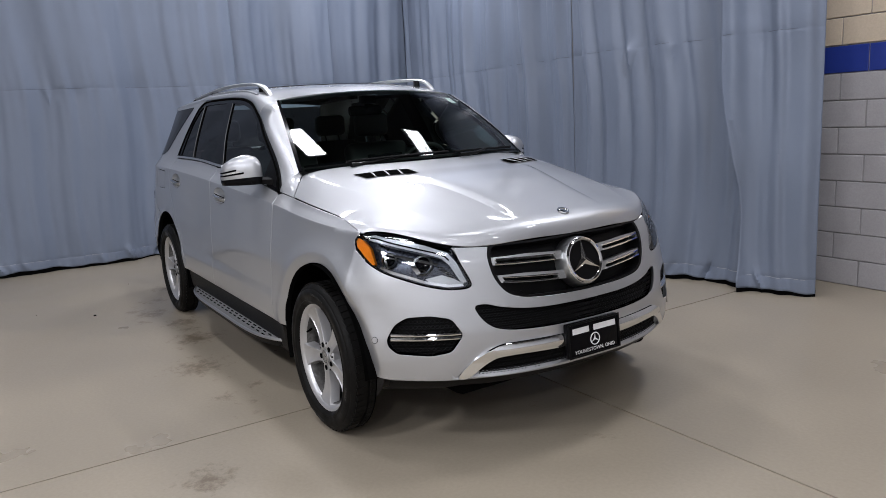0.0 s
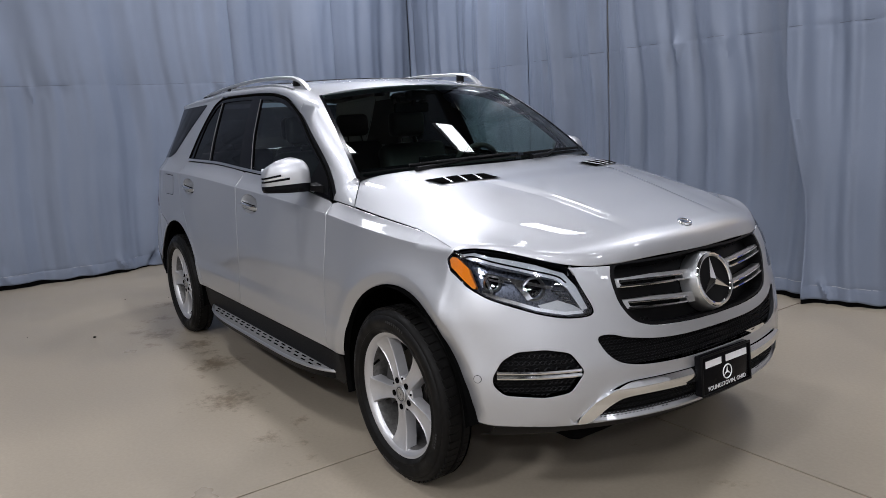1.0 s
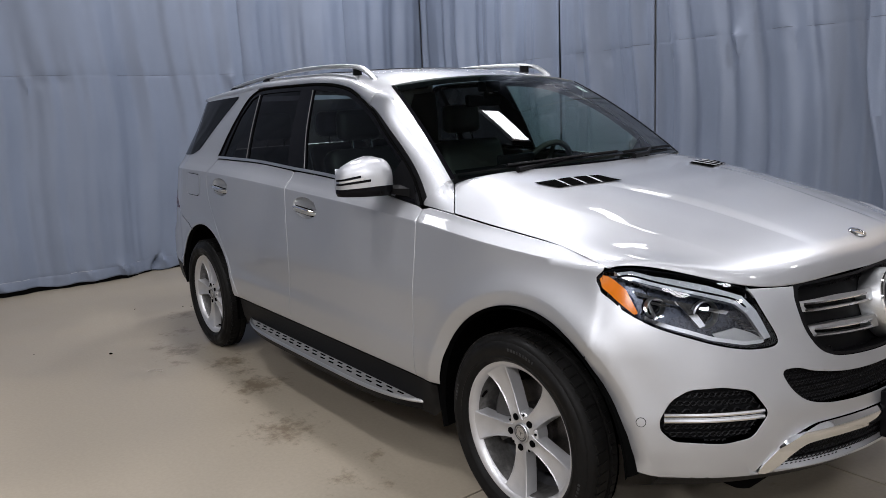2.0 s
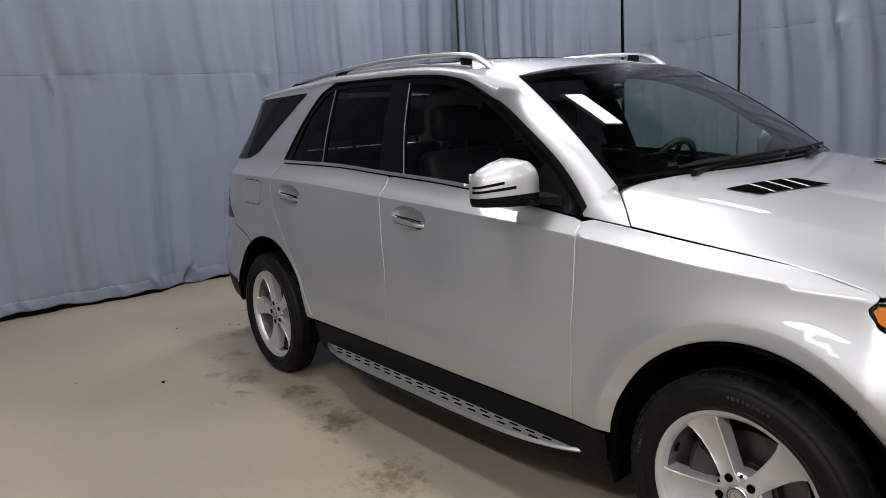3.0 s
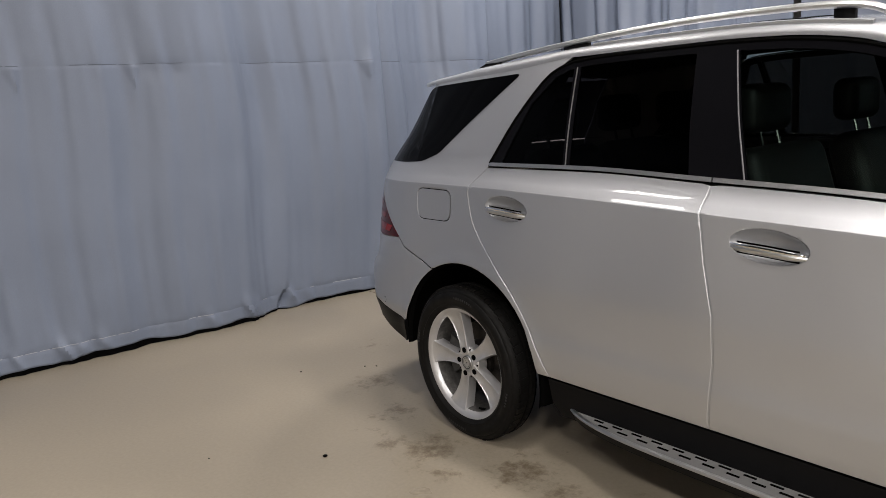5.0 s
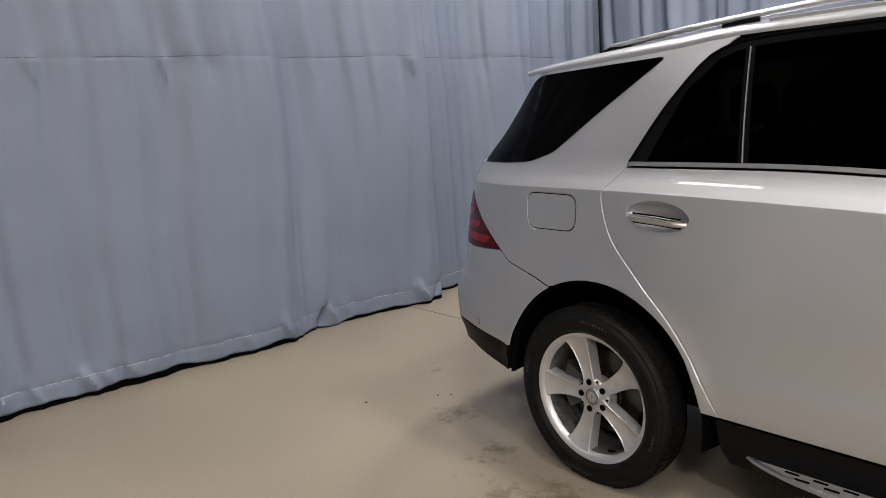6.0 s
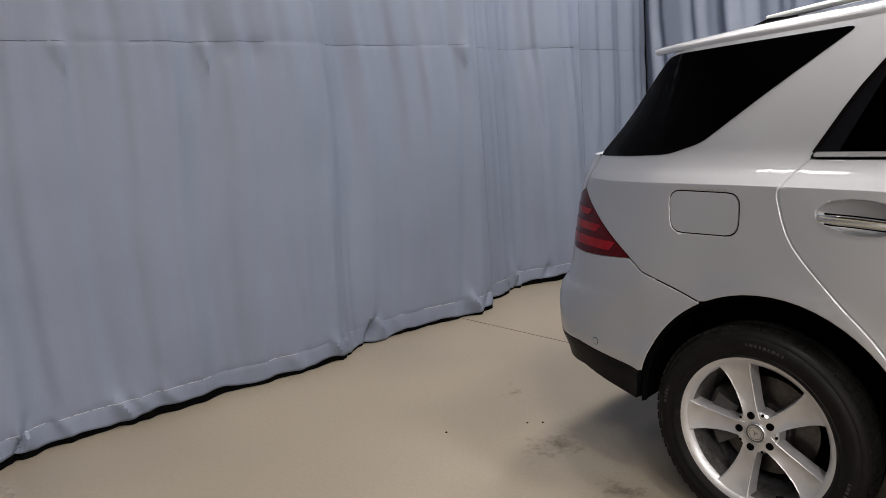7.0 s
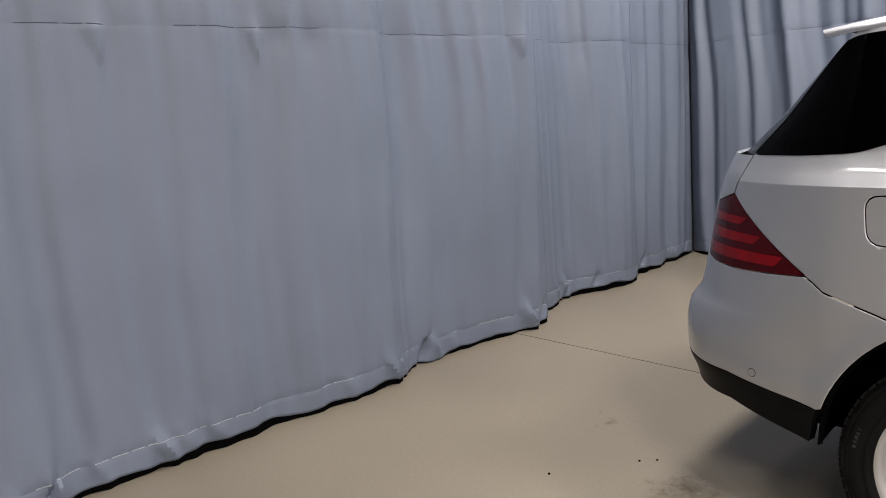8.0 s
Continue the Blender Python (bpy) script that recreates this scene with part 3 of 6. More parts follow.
def wrap(u, z):
    """The outer skin of the body on the right side, from the middle of the nose round to the middle of the tail."""
    u, z = np.asarray(u, float), np.asarray(z, float)
    x, y, nx, ny = plan_at(u)
    flip = np.where(nx * (x + 1.5) + ny * y < 0, -1.0, 1.0)
    nx, ny = nx * flip, ny * flip
    zz = z + (1.15 - crease(u)) * ramp(z, 0.62, 1.08) * (1 - ramp(z, 1.17, 1.42))
    wf, wr = ramp(u, 0.30, 0.72), ramp(-u, 3.35, 4.05)
    inw = side_in(zz) * (1 - wf) * (1 - wr) + front_in(z) * wf + rear_in(z) * wr
    inw = inw + 0.045 * ramp(-u, 3.0, 3.9) * ramp(z, 1.15, 1.5) * (1 - wr) + 0.04 * ramp(u, -0.35, 0.36) * ramp(z, 0.74, 0.98) * (1 - wf)
    for hx in (HUB_F, HUB_R):
        r = np.hypot(u - hx, z - HUB_Z)
        if hx < -1:
            inw = inw - 0.010 * np.exp(-((r - 0.45) / 0.045) ** 2) * ramp(z, 0.2, 0.5)
        else:
            inw = inw - np.where(r > 0.502, 0.010 * np.exp(-((r - 0.502) / 0.05) ** 2), 0.010 - (0.502 - r).clip(0, 0.06) * 0.32) * ramp(z, 0.25, 0.5)
    return np.stack([x - nx * inw, -(y - ny * inw), z + 0 * x], -1)


def crease_lines(u0, u1, step=0.02):
    """Points along the shoulder crease and the soft bends above and below it."""
    out = []
    zs = np.linspace(0.8, 1.3, 1001)
    for level in (1.120, 1.138, 1.147, 1.150, 1.153, 1.162, 1.178, 1.20):
        us = np.arange(u0, u1, step)
        pts = []
        for u in us:
            zz = zs + (1.15 - crease(u)) * ramp(zs, 0.62, 1.08) * (1 - ramp(zs, 1.17, 1.42))
            pts.append((u, float(np.interp(level, zz, zs))))
        out.append(pts)
    return out


def arc(cx, cz, r, a0, a1, n=14):
    return [(cx + r * math.cos(radians(a0 + (a1 - a0) * k / (n - 1))), cz + r * math.sin(radians(a0 + (a1 - a0) * k / (n - 1)))) for k in range(n)]


def rounded(poly, r=0.02, n=4):
    """A polygon with its corners rounded."""
    out, m = [], len(poly)
    for i in range(m):
        a, b, c = Vector(poly[i - 1]), Vector(poly[i]), Vector(poly[(i + 1) % m])
        d1, d2 = a - b, c - b
        q = min(r, d1.length * 0.45, d2.length * 0.45)
        p, s = b + d1.normalized() * q, b + d2.normalized() * q
        for k in range(n + 1):
            t = k / n
            out.append(tuple(p * (1 - t) ** 2 + b * 2 * t * (1 - t) + s * t * t))
    return out


ARCH = 0.453
front_y = lambda pts: [(float(u_of_y(y)), z) for y, z in pts]

# outlines on the skin: place along the body, height
SEAM_G = 0.0028
fdoor_front = [(-0.590, 1.085), (-0.572, 0.86), (-0.566, 0.42)]
bline = [(-1.750, 1.184), (-1.756, 1.120), (-1.727, 0.958), (-1.684, 0.79), (-1.678, 0.645), (-1.683, 0.545), (-1.690, 0.42)]
rdoor_rear = [tuple(p) for p in smooth_line([(-2.80, 1.222), (-2.862, 1.147), (-2.862, 1.088), (-2.814, 0.970), (-2.687, 0.831), (-2.576, 0.725), (-2.475, 0.592), (-2.380, 0.42)], 4)]
belt = Curve1([(-2.80, 1.222), (-2.26, 1.215), (-1.74, 1.188), (-1.42, 1.172), (-1.12, 1.150), (-0.59, 1.09)])


def eased(pts, closed=False, times=2):
    """Corners cut off, twice over, so that an outline bends smoothly; the ends of an open line stay."""
    for _ in range(times):
        out = [] if closed else [pts[0]]
        m = len(pts)
        for i in range(m if closed else m - 1):
            (ax, az), (bx, bz) = pts[i], pts[(i + 1) % m]
            out += [(0.78 * ax + 0.22 * bx, 0.78 * az + 0.22 * bz), (0.22 * ax + 0.78 * bx, 0.22 * az + 0.78 * bz)]
        pts = out if closed else out + [pts[-1]]
    return pts


def shift(pts, d):
    return [(x + d, z) for x, z in pts]


def door_outline(front, rear):
    a, b = shift(front, -SEAM_G), shift(rear, SEAM_G)
    xs = np.linspace(a[0][0], b[0][0], 34)[1:-1]
    return a[::-1] + [(float(x), float(belt(x))) for x in xs] + b


FDOOR = door_outline(fdoor_front, bline)
RDOOR = door_outline(bline, rdoor_rear)
HEADLIGHT = eased([(0.296, 0.943), (0.365, 0.974), (0.447, 0.983), (0.604, 0.970), (0.737, 0.948), (0.855, 0.920), (0.870, 0.900), (0.887, 0.859), (0.936, 0.769), (0.920, 0.752), (0.835, 0.751), (0.727, 0.772),
                     (0.573, 0.818), (0.50, 0.842), (0.395, 0.886)], closed=True)
beyond = [(0.60 + (u - 0.60) * 1.009, 0.862 + (z - 0.862) * 1.022) for u, z in HEADLIGHT]
LAMP_TIP = [p for p in beyond[len(beyond) // 2:] if p[0] < 0.42] + [p for p in beyond[:len(beyond) // 2] if p[0] < 0.338]
FENDER = ([(-0.59 + SEAM_G, 1.085), (-0.57 + SEAM_G, 0.86), (-0.566 + SEAM_G, 0.42)]
          + arc(HUB_F, HUB_Z, ARCH, 172, 51, 24)
          + [(0.36, 0.82), (0.430, 0.868)] + LAMP_TIP + [(0.345, 0.974)]
          + [(x, float(seam_z(x)) + 0.012) for x in np.linspace(0.3, -0.55, 8)])
QUARTER = ([(x - SEAM_G, z) for x, z in rdoor_rear[::-1]]
           + [(-2.665, 1.455), (-2.49, 1.624), (-2.46, 1.6455), (-2.73, 1.6255), (-3.38, 1.599), (-3.69, 1.235), (-3.72, 1.112)]
           + [(-3.397, 0.884), (-3.34, 0.842), (-3.105, 0.768)]
           + arc(HUB_R, HUB_Z, ARCH, 115, 8, 20))
RBUMPER = ([(-3.105 - 0.003, 0.764), (-3.34, 0.837), (-3.397, 0.878), (-3.64, 0.868), (-3.78, 0.874), (-3.92, 0.884), (U_REAR, 0.885), (U_REAR, 0.52), (-3.66, 0.52), (-3.345, 0.478)]
           + arc(HUB_R, HUB_Z, ARCH, 164, 118, 12))
RSTRIP = [(-3.345, 0.475), (-3.66, 0.517), (U_REAR, 0.517), (U_REAR, 0.40), (-3.66, 0.42), (-3.372, 0.362)]
TAILLIGHT = rounded([(-3.400, 0.881), (-3.715, 1.110), (-3.76, 1.10), (-3.90, 1.07), (-3.93, 0.93), (-3.90, 0.888), (-3.78, 0.878), (-3.64, 0.872)], 0.010)
QGLASS = rounded([(-2.726, 1.602), (-2.973, 1.424), (-3.168, 1.277), (-3.287, 1.242), (-3.45, 1.236), (-3.69, 1.236), (-3.39, 1.584)], 0.03)
FUEL = rounded([(-3.242, 1.130), (-3.228, 0.986), (-2.985, 0.984), (-2.985, 1.124)], 0.045)
FOG = rounded(front_y([(0.850, 0.555), (0.828, 0.612), (0.79, 0.643), (0.712, 0.648), (0.636, 0.632), (0.593, 0.564), (0.639, 0.493), (0.709, 0.480), (0.823, 0.490), (0.848, 0.525)]), 0.02)


GRILLE = eased([(0.0, 0.918), (0.226, 0.914), (0.424, 0.915), (0.464, 0.912), (0.476, 0.868), (0.457, 0.786), (0.412, 0.722), (0.34, 0.694), (0.163, 0.684), (0.0, 0.681)])
LMESH = eased([(0.0, 0.636), (0.29, 0.640), (0.44, 0.662), (0.50, 0.683), (0.552, 0.678), (0.521, 0.618), (0.477, 0.580), (0.405, 0.563), (0.29, 0.556), (0.0, 0.553)])
SKID = eased([(0.0, 0.512), (0.162, 0.511), (0.40, 0.512), (0.46, 0.509), (0.553, 0.462), (0.632, 0.376), (0.585, 0.370), (0.510, 0.436), (0.447, 0.462), (0.164, 0.454), (0.0, 0.453)])
LOWOPEN = eased([(0.0, 0.448), (0.165, 0.449), (0.445, 0.457), (0.50, 0.432), (0.560, 0.378), (0.50, 0.374), (0.165, 0.380), (0.0, 0.381)])


def around(w, z):
    """The whole skin, by the way w along it from the middle of the nose: positive on the car's right side."""
    w = np.asarray(w, float)
    p = wrap(U_FRONT - np.abs(w), z)
    p[..., 1] = np.where(w < 0, -p[..., 1], p[..., 1])
    return p


def sunk(surface, depth):
    """The same surface moved inwards; depth may be a function of (u, v)."""
    def moved(u, v):
        e = 1e-3
        n = np.cross(surface(u + e, v) - surface(u - e, v), surface(u, v + e) - surface(u, v - e))
        n = n / (np.linalg.norm(n, axis=-1)[..., None] + 1e-12)
        c = surface(u, v)
        out = np.where(((c - np.array([-1.5, 0, 0.6])) * n).sum(-1) < 0, -1.0, 1.0)[..., None]
        return c - n * out * np.asarray(depth(u, v) if callable(depth) else depth)[..., None]
    return moved


def whole(half):
    """A closed outline across the nose from (half-width, height) pairs of its right half, from the middle top to the middle bottom."""
    right = [(float(U_FRONT - u_of_y(y)), z) for y, z in half]
    return right + [(-w, z) for w, z in right[::-1] if w > 1e-6]


def lattice(name, outline, surface, mat, parent, pitch, depth, wire, side=1, label=""):
    """Crossing wavy wires of a plastic mesh cut to an outline on a sunken surface."""
    poly = np.array(outline, float)
    lo, hi = poly.min(0), poly.max(0)
    srf = sunk(surface, depth)
    bm = bmesh.new()
    rows = int((hi[1] - lo[1]) / pitch) + 2
    for k in range(rows):
        for sg in (-1, 1):
            us = np.arange(lo[0], hi[0], pitch * 0.25)
            ph = us / (pitch * 1.6) * 2 * math.pi
            vs = lo[1] + k * pitch + sg * pitch * 0.27 * np.clip(1.5 * np.sin(ph), -1, 1)
            ok = inside(us, vs, poly)
            pts = srf(us, vs) * (1, side, 1)
            run = []
            for q, good in zip(pts, ok):
                if good:
                    run.append(q)
                if (not good or q is pts[-1]) and run:
                    if len(run) > 2:
                        tube(bm, run, wire, 4)
                    run = []
    ob = part(name, bm, mat, parent)
    return tagged(ob, label or "black plastic mesh of crossing wires", kind="stuff")

# ---- the car: painted panels ----
suv = tagged(new("suv"), "silver five-door suv with chrome grille parked on concrete", "car")
BUMP = eased([(0.0, 0.676), (0.163, 0.679), (0.34, 0.689), (0.414, 0.717), (0.462, 0.784), (0.481, 0.868), (0.470, 0.908)])
LAMP_EDGE = eased([(0.858, 0.914), (0.874, 0.900), (0.891, 0.859), (0.941, 0.767), (0.922, 0.747), (0.834, 0.746), (0.727, 0.767), (0.573, 0.813), (0.50, 0.839), (0.433, 0.866)]) + [(0.363, 0.818)]
BUMP_LOW = [(0.90, 0.385), (0.84, 0.374), (0.632, 0.368), (0.0, 0.368)]
wu = lambda pts: [(U_FRONT - u, z) for u, z in pts]
BUMPER_HALF = wu(front_y(BUMP) + LAMP_EDGE + arc(HUB_F, HUB_Z, ARCH, 50.4, 4, 12) + front_y(BUMP_LOW))
BUMPER = BUMPER_HALF + [(-w, z) for w, z in BUMPER_HALF[::-1] if w > 1e-6]
SKID_TOP = eased([(0.0, 0.512), (0.162, 0.511), (0.40, 0.512), (0.46, 0.509), (0.553, 0.462), (0.632, 0.376)])
LOWOPEN_LOW = [(0.560, 0.378), (0.50, 0.374), (0.165, 0.380), (0.0, 0.381)]
LOWER = whole([*SKID_TOP, *LOWOPEN_LOW])
FOG_W = wu(FOG)
front_bumper = sheet("front_bumper", BUMPER, around, PAINT, suv, h=0.022, edge=0.0016, guides=[[(sg * (U_FRONT - u), z) for u, z in arc(HUB_F, HUB_Z, q, 8, 50, 22)] for q in (0.490, 0.502, 0.506, 0.515) for sg in (1, -1)], holes=[FOG_W, [(-w, z) for w, z in FOG_W[::-1]], whole(LMESH), LOWER], lip=0.03)
WB = U_FRONT - U_REAR
rear_top, rear_low = wu(RBUMPER[:7]), wu(RBUMPER[7:])
over = lambda pts: [(2 * WB - w, z) for w, z in pts[::-1]]
rear_bumper = sheet("rear_bumper", rear_top + over(rear_top)[1:] + over(rear_low) + rear_low[1:],
                    lambda w, z: np.where((np.asarray(w) > U_FRONT - U_REAR)[..., None], around(2 * (U_FRONT - U_REAR) - np.asarray(w), z) * np.array([1, -1, 1]), around(w, z)), PAINT, suv, h=0.03, edge=0.0035)


def ellipse(cx, cz, a, b, tilt=0.0, n=28):
    c, s = math.cos(radians(tilt)), math.sin(radians(tilt))
    return [(cx + a * math.cos(t) * c - b * math.sin(t) * s, cz + a * math.cos(t) * s + b * math.sin(t) * c) for t in (2 * math.pi * k / n for k in range(n))]


def door_handle(door, cx, cz, sd, tilt):
    """A dished cup with a bar handle across it and a chrome strip on the bar."""
    a, b = 0.122, 0.050

    def dish(u, z):
        c, s = math.cos(radians(-tilt)), math.sin(radians(-tilt))
        du, dz = np.asarray(u) - cx, np.asarray(z) - cz
        r2 = ((du * c - dz * s) / a) ** 2 + ((du * s + dz * c) / b) ** 2
        return 0.044 * (1 - r2).clip(0) ** 0.6
    cup = sheet("handle_cup", ellipse(cx, cz, a, b, tilt), sunk(wrap, dish), PAINT, door, sd, h=0.012, lip=0)
    bm, bm2 = bmesh.new(), bmesh.new()
    pts, pts2, rad = [], [], []
    for k in range(13):
        t = -1 + k / 6
        u, z = cx + t * a * 0.93, cz - 0.012 + t * a * 0.93 * math.tan(radians(tilt)) - 0.004 * t * t
        q = wrap(np.array([u]), np.array([z]))[0]
        out = 0.012 - 0.018 * t ** 4
        pts.append((q[0], sd * (q[1] - out), q[2]))
        pts2.append((q[0], sd * (q[1] - out - 0.009), q[2] + 0.010))
        rad.append(0.0135 * (1 - 0.45 * t ** 4))
    tube(bm, pts, rad, 10, 1.0)
    part("handle_bar", bm, SATIN, door, "silver door handle")
    # thin black rods paint the shade of the recess along the bar
    for off, r in ((0.0155, 0.003), (-0.015, 0.003)):
        bm = bmesh.new()
        tube(bm, [(x, y + 0.004 * sd, z + off) for x, y, z in pts[1:-1]], r, 6)
        part("handle_gap_shade", bm, SEAL, door)
    tube(bm2, pts2, [r * 0.45 for r in rad], 8)
    part("handle_strip", bm2, CHROME, door, "chrome strip on the handle")


doors = {}
for sd in (1, -1):
    fender = sheet("fender", FENDER, wrap, PAINT, suv, sd, h=0.024, edge=0.002, guides=crease_lines(-0.56, 0.12) + [arc(HUB_F, HUB_Z, q, 50, 172, 50) for q in (0.490, 0.502, 0.506, 0.515)])
    sheet("fender_joint", [(0.316, 0.724), (0.345, 0.829), (0.425, 0.878), (0.438, 0.860), (0.374, 0.813), (0.354, 0.702)], wrap, PAINT, fender, sd, h=0.01, push=0.0004, lip=0)
    fd = sheet("front_door", FDOOR, wrap, PAINT, suv, sd, edge=0.0035, guides=crease_lines(-1.75, -0.59), holes=[ellipse(-1.525, 1.023, 0.122, 0.050, -4)])
    rd = sheet("rear_door", RDOOR, wrap, PAINT, suv, sd, edge=0.0035, guides=crease_lines(-2.88, -1.74), holes=[ellipse(-2.633, 1.064, 0.122, 0.050, -4)])
    doors[sd] = (fd, rd)
    door_handle(fd, -1.525, 1.023, sd, -4)
    door_handle(rd, -2.633, 1.064, sd, -4)
    for seam, host in ((fdoor_front, fd), (bline, rd), (rdoor_rear, rd)):
        sheet("door_shut", shift(seam, -0.013) + shift(seam[::-1], 0.013), wrap, PAINT, host, sd, h=0.012, push=-0.0034, lip=0)
    quarter = sheet("quarter_panel", QUARTER, wrap, PAINT, suv, sd, edge=0.0035, guides=crease_lines(-3.70, -2.8), holes=[FUEL] if sd > 0 else [])
    if sd > 0:
        flap = [(x * 0.968 + -3.12 * 0.032, z * 0.945 + 1.057 * 0.055) for x, z in FUEL]
        sheet("fuel_flap", flap, wrap, PAINT, quarter, sd, lip=0.01)
        sheet("fuel_flap_gap", FUEL, wrap, SEAL, quarter, sd, push=-0.006, lip=0)
    sheet("quarter_window", QGLASS, wrap, DARKGLASS, quarter, sd, push=0.003, lip=0.006, label="dark privacy glass")
    sheet("rear_bumper_strip", RSTRIP, wrap, PLASTIC, rear_bumper, sd, lip=0.03, label="black plastic lower bumper strip")
    sheet("sill", [(-2.40, 0.405), (-0.44, 0.405), (-0.44, 0.30), (-0.50, 0.25), (-2.36, 0.25), (-2.39, 0.30)], wrap, PLASTIC, suv, sd, push=-0.012, lip=0.03, label="black plastic sill")
    tail = sheet("taillight", TAILLIGHT, wrap, REDDARK, suv, sd, label="dark red tail light")
    for za, zb, xa in ((0.898, 0.930, -3.47), (0.958, 0.985, -3.56), (1.015, 1.038, -3.63)):
        sheet("light_band", rounded([(xa - 0.03, za), (xa + (zb - za) * 0, zb), (-3.88, zb + 0.012), (-3.89, za + 0.006)], 0.008), wrap, RED, tail, sd, push=0.0015, lip=0, h=0.02)
    for cx, cz, host in ((0.511, 0.550, front_bumper), (-3.557, 0.543, rear_bumper)):
        ring = sheet("parking_sensor", ellipse(cx, cz, 0.0125, 0.0125, n=16), wrap, PAINT, host, sd, h=0.006, push=0.0018, lip=0.002)
        sheet("sensor_gap", ellipse(cx, cz, 0.0145, 0.0145, n=16), wrap, SEAL, ring, sd, h=0.006, push=0.0008, lip=0)

# tailgate and rear glass
def back(w, z):
    return np.where((np.asarray(w) > U_FRONT - U_REAR)[..., None], around(2 * (U_FRONT - U_REAR) - np.asarray(w), z) * np.array([1, -1, 1]), around(w, z))


gate_half = wu([(-3.695, 1.235), (-3.727, 1.113), (-3.76, 1.104), (-3.904, 1.074), (-3.934, 0.93), (-3.91, 0.889)])
tailgate = sheet("tailgate", gate_half + [(2 * WB - w, z) for w, z in gate_half[::-1]], back, PAINT, suv, h=0.04)
def rear_glass(k, s):
    """k from the foot (0) to the top (1) of the rear glass, s across."""
    k, s = np.asarray(k, float), np.asarray(s, float)
    e = wrap(-3.695 + 0.30 * k, 1.237 + 0.345 * k)
    b = 1 - np.abs(s) ** 3
    return np.stack([e[..., 0] - b * (0.18 * (1 - k) + 0.10 * k), e[..., 1] * s, e[..., 2] + 0 * s], -1)


sheet("rear_window", [(0, -1), (0, -0.5), (0, 0), (0, 0.5), (0, 1), (0.5, 1), (1, 1), (1, 0.5), (1, 0), (1, -0.5), (1, -1), (0.5, -1)], rear_glass, DARKGLASS, tailgate, h=0.05, lip=0, label="dark privacy glass")

# hood: its front edge follows the headlight tops and the grille
edge_u = np.linspace(0.352, U_FRONT, 60)
edge_z = Curve1([(0.352, 0.976), (0.40, 0.984), (0.447, 0.986), (0.604, 0.972), (0.737, 0.949), (0.855, 0.919), (0.99, 0.9125), (1.26, 0.919), (U_FRONT, 0.919)])
edge_p = wrap(edge_u, edge_z(edge_u))
edge_y = -edge_p[:, 1]
fit_x, fit_z = np.polyfit(edge_y ** 2, edge_p[:, 0], 5), np.polyfit(edge_y ** 2, edge_p[:, 2], 5)
hood_x, hood_z = (lambda y: np.polyval(fit_x, y ** 2)), (lambda y: np.polyval(fit_z, y ** 2))
hood_mid = Curve1([(0.0, 0.917), (0.006, 0.941), (0.022, 0.974), (0.06, 0.999), (0.12, 1.020), (0.25, 1.056), (0.55, 1.128), (0.85, 1.180), (1.12, 1.212), (1.3, 1.225)])


# crest beside the fenders and foot of the raised middle, as half-widths along the hood
edge_line = Curve1([(-0.60, 0.722), (-0.53, 0.719), (-0.305, 0.707), (-0.117, 0.679), (0.106, 0.634), (0.312, 0.602), (0.437, 0.566), (0.578, 0.529), (0.90, 0.44)])
dome_line = Curve1([(-0.6, 0.46), (0.0, 0.378), (0.095, 0.358), (0.255, 0.320), (0.45, 0.288), (0.9, 0.25)])


def hood_surface(a, s):
    """a runs from the rear edge (0) to the nose (1), s across from -1 to 1."""
    a, s = np.asarray(a, float), np.asarray(s, float)
    t = np.abs(s).clip(0, 1)
    ye = t * edge_y[0]
    xe, ze = hood_x(ye), hood_z(ye)
    xr = np.where(t < 0.87, -0.37 - 0.16 * (t / 0.87) ** 2, -0.53 + (t - 0.87) * 1.0)
    x = xr + (xe - xr) * a
    d = xe - x
    side_z = lambda q: seam_z(np.minimum(q, 0.345)) + 0.016 - 0.22 * np.maximum(q - 0.345, 0)
    last = -wrap(np.array([0.345]), side_z(np.array([0.345])))[0, 1]
    ym = -wrap(np.minimum(x, 0.345), side_z(np.minimum(x, 0.345)))[..., 1] + (edge_y[0] - last) * ramp(x, 0.1, 0.345)
    y = t * (ym * ramp(d, 0, 0.3) + edge_y[0] * (1 - ramp(d, 0, 0.3)))
    body = 1 - t ** (3.0 + 6.0 * ramp(-x, -0.55, 0.45))
    z0 = side_z(x) + (hood_mid(d) - side_z(x)) * body
    ze0 = side_z(xe) + (hood_mid(0 * d) - side_z(xe)) * body
    z = z0 + (ze - ze0) * np.exp(-d / 0.15)
    away = ramp(d, 0.02, 0.28)
    dome = np.clip((dome_line(x) - y) / 0.055, 0, 1)
    z = z + 0.009 * np.sin(dome * math.pi / 2) * away * ramp(x, -0.12, 0.10)
    line = edge_line(x)
    z = z + 0.008 * np.where(y < line, ramp(y, line - 0.16, line + 0.10) / float(ramp(0.16, 0, 0.26)), 1 - (y - line) / np.maximum(ym - line, 0.03)).clip(0, 1) * away
    return np.stack([x, -np.sign(s) * y, z], -1)


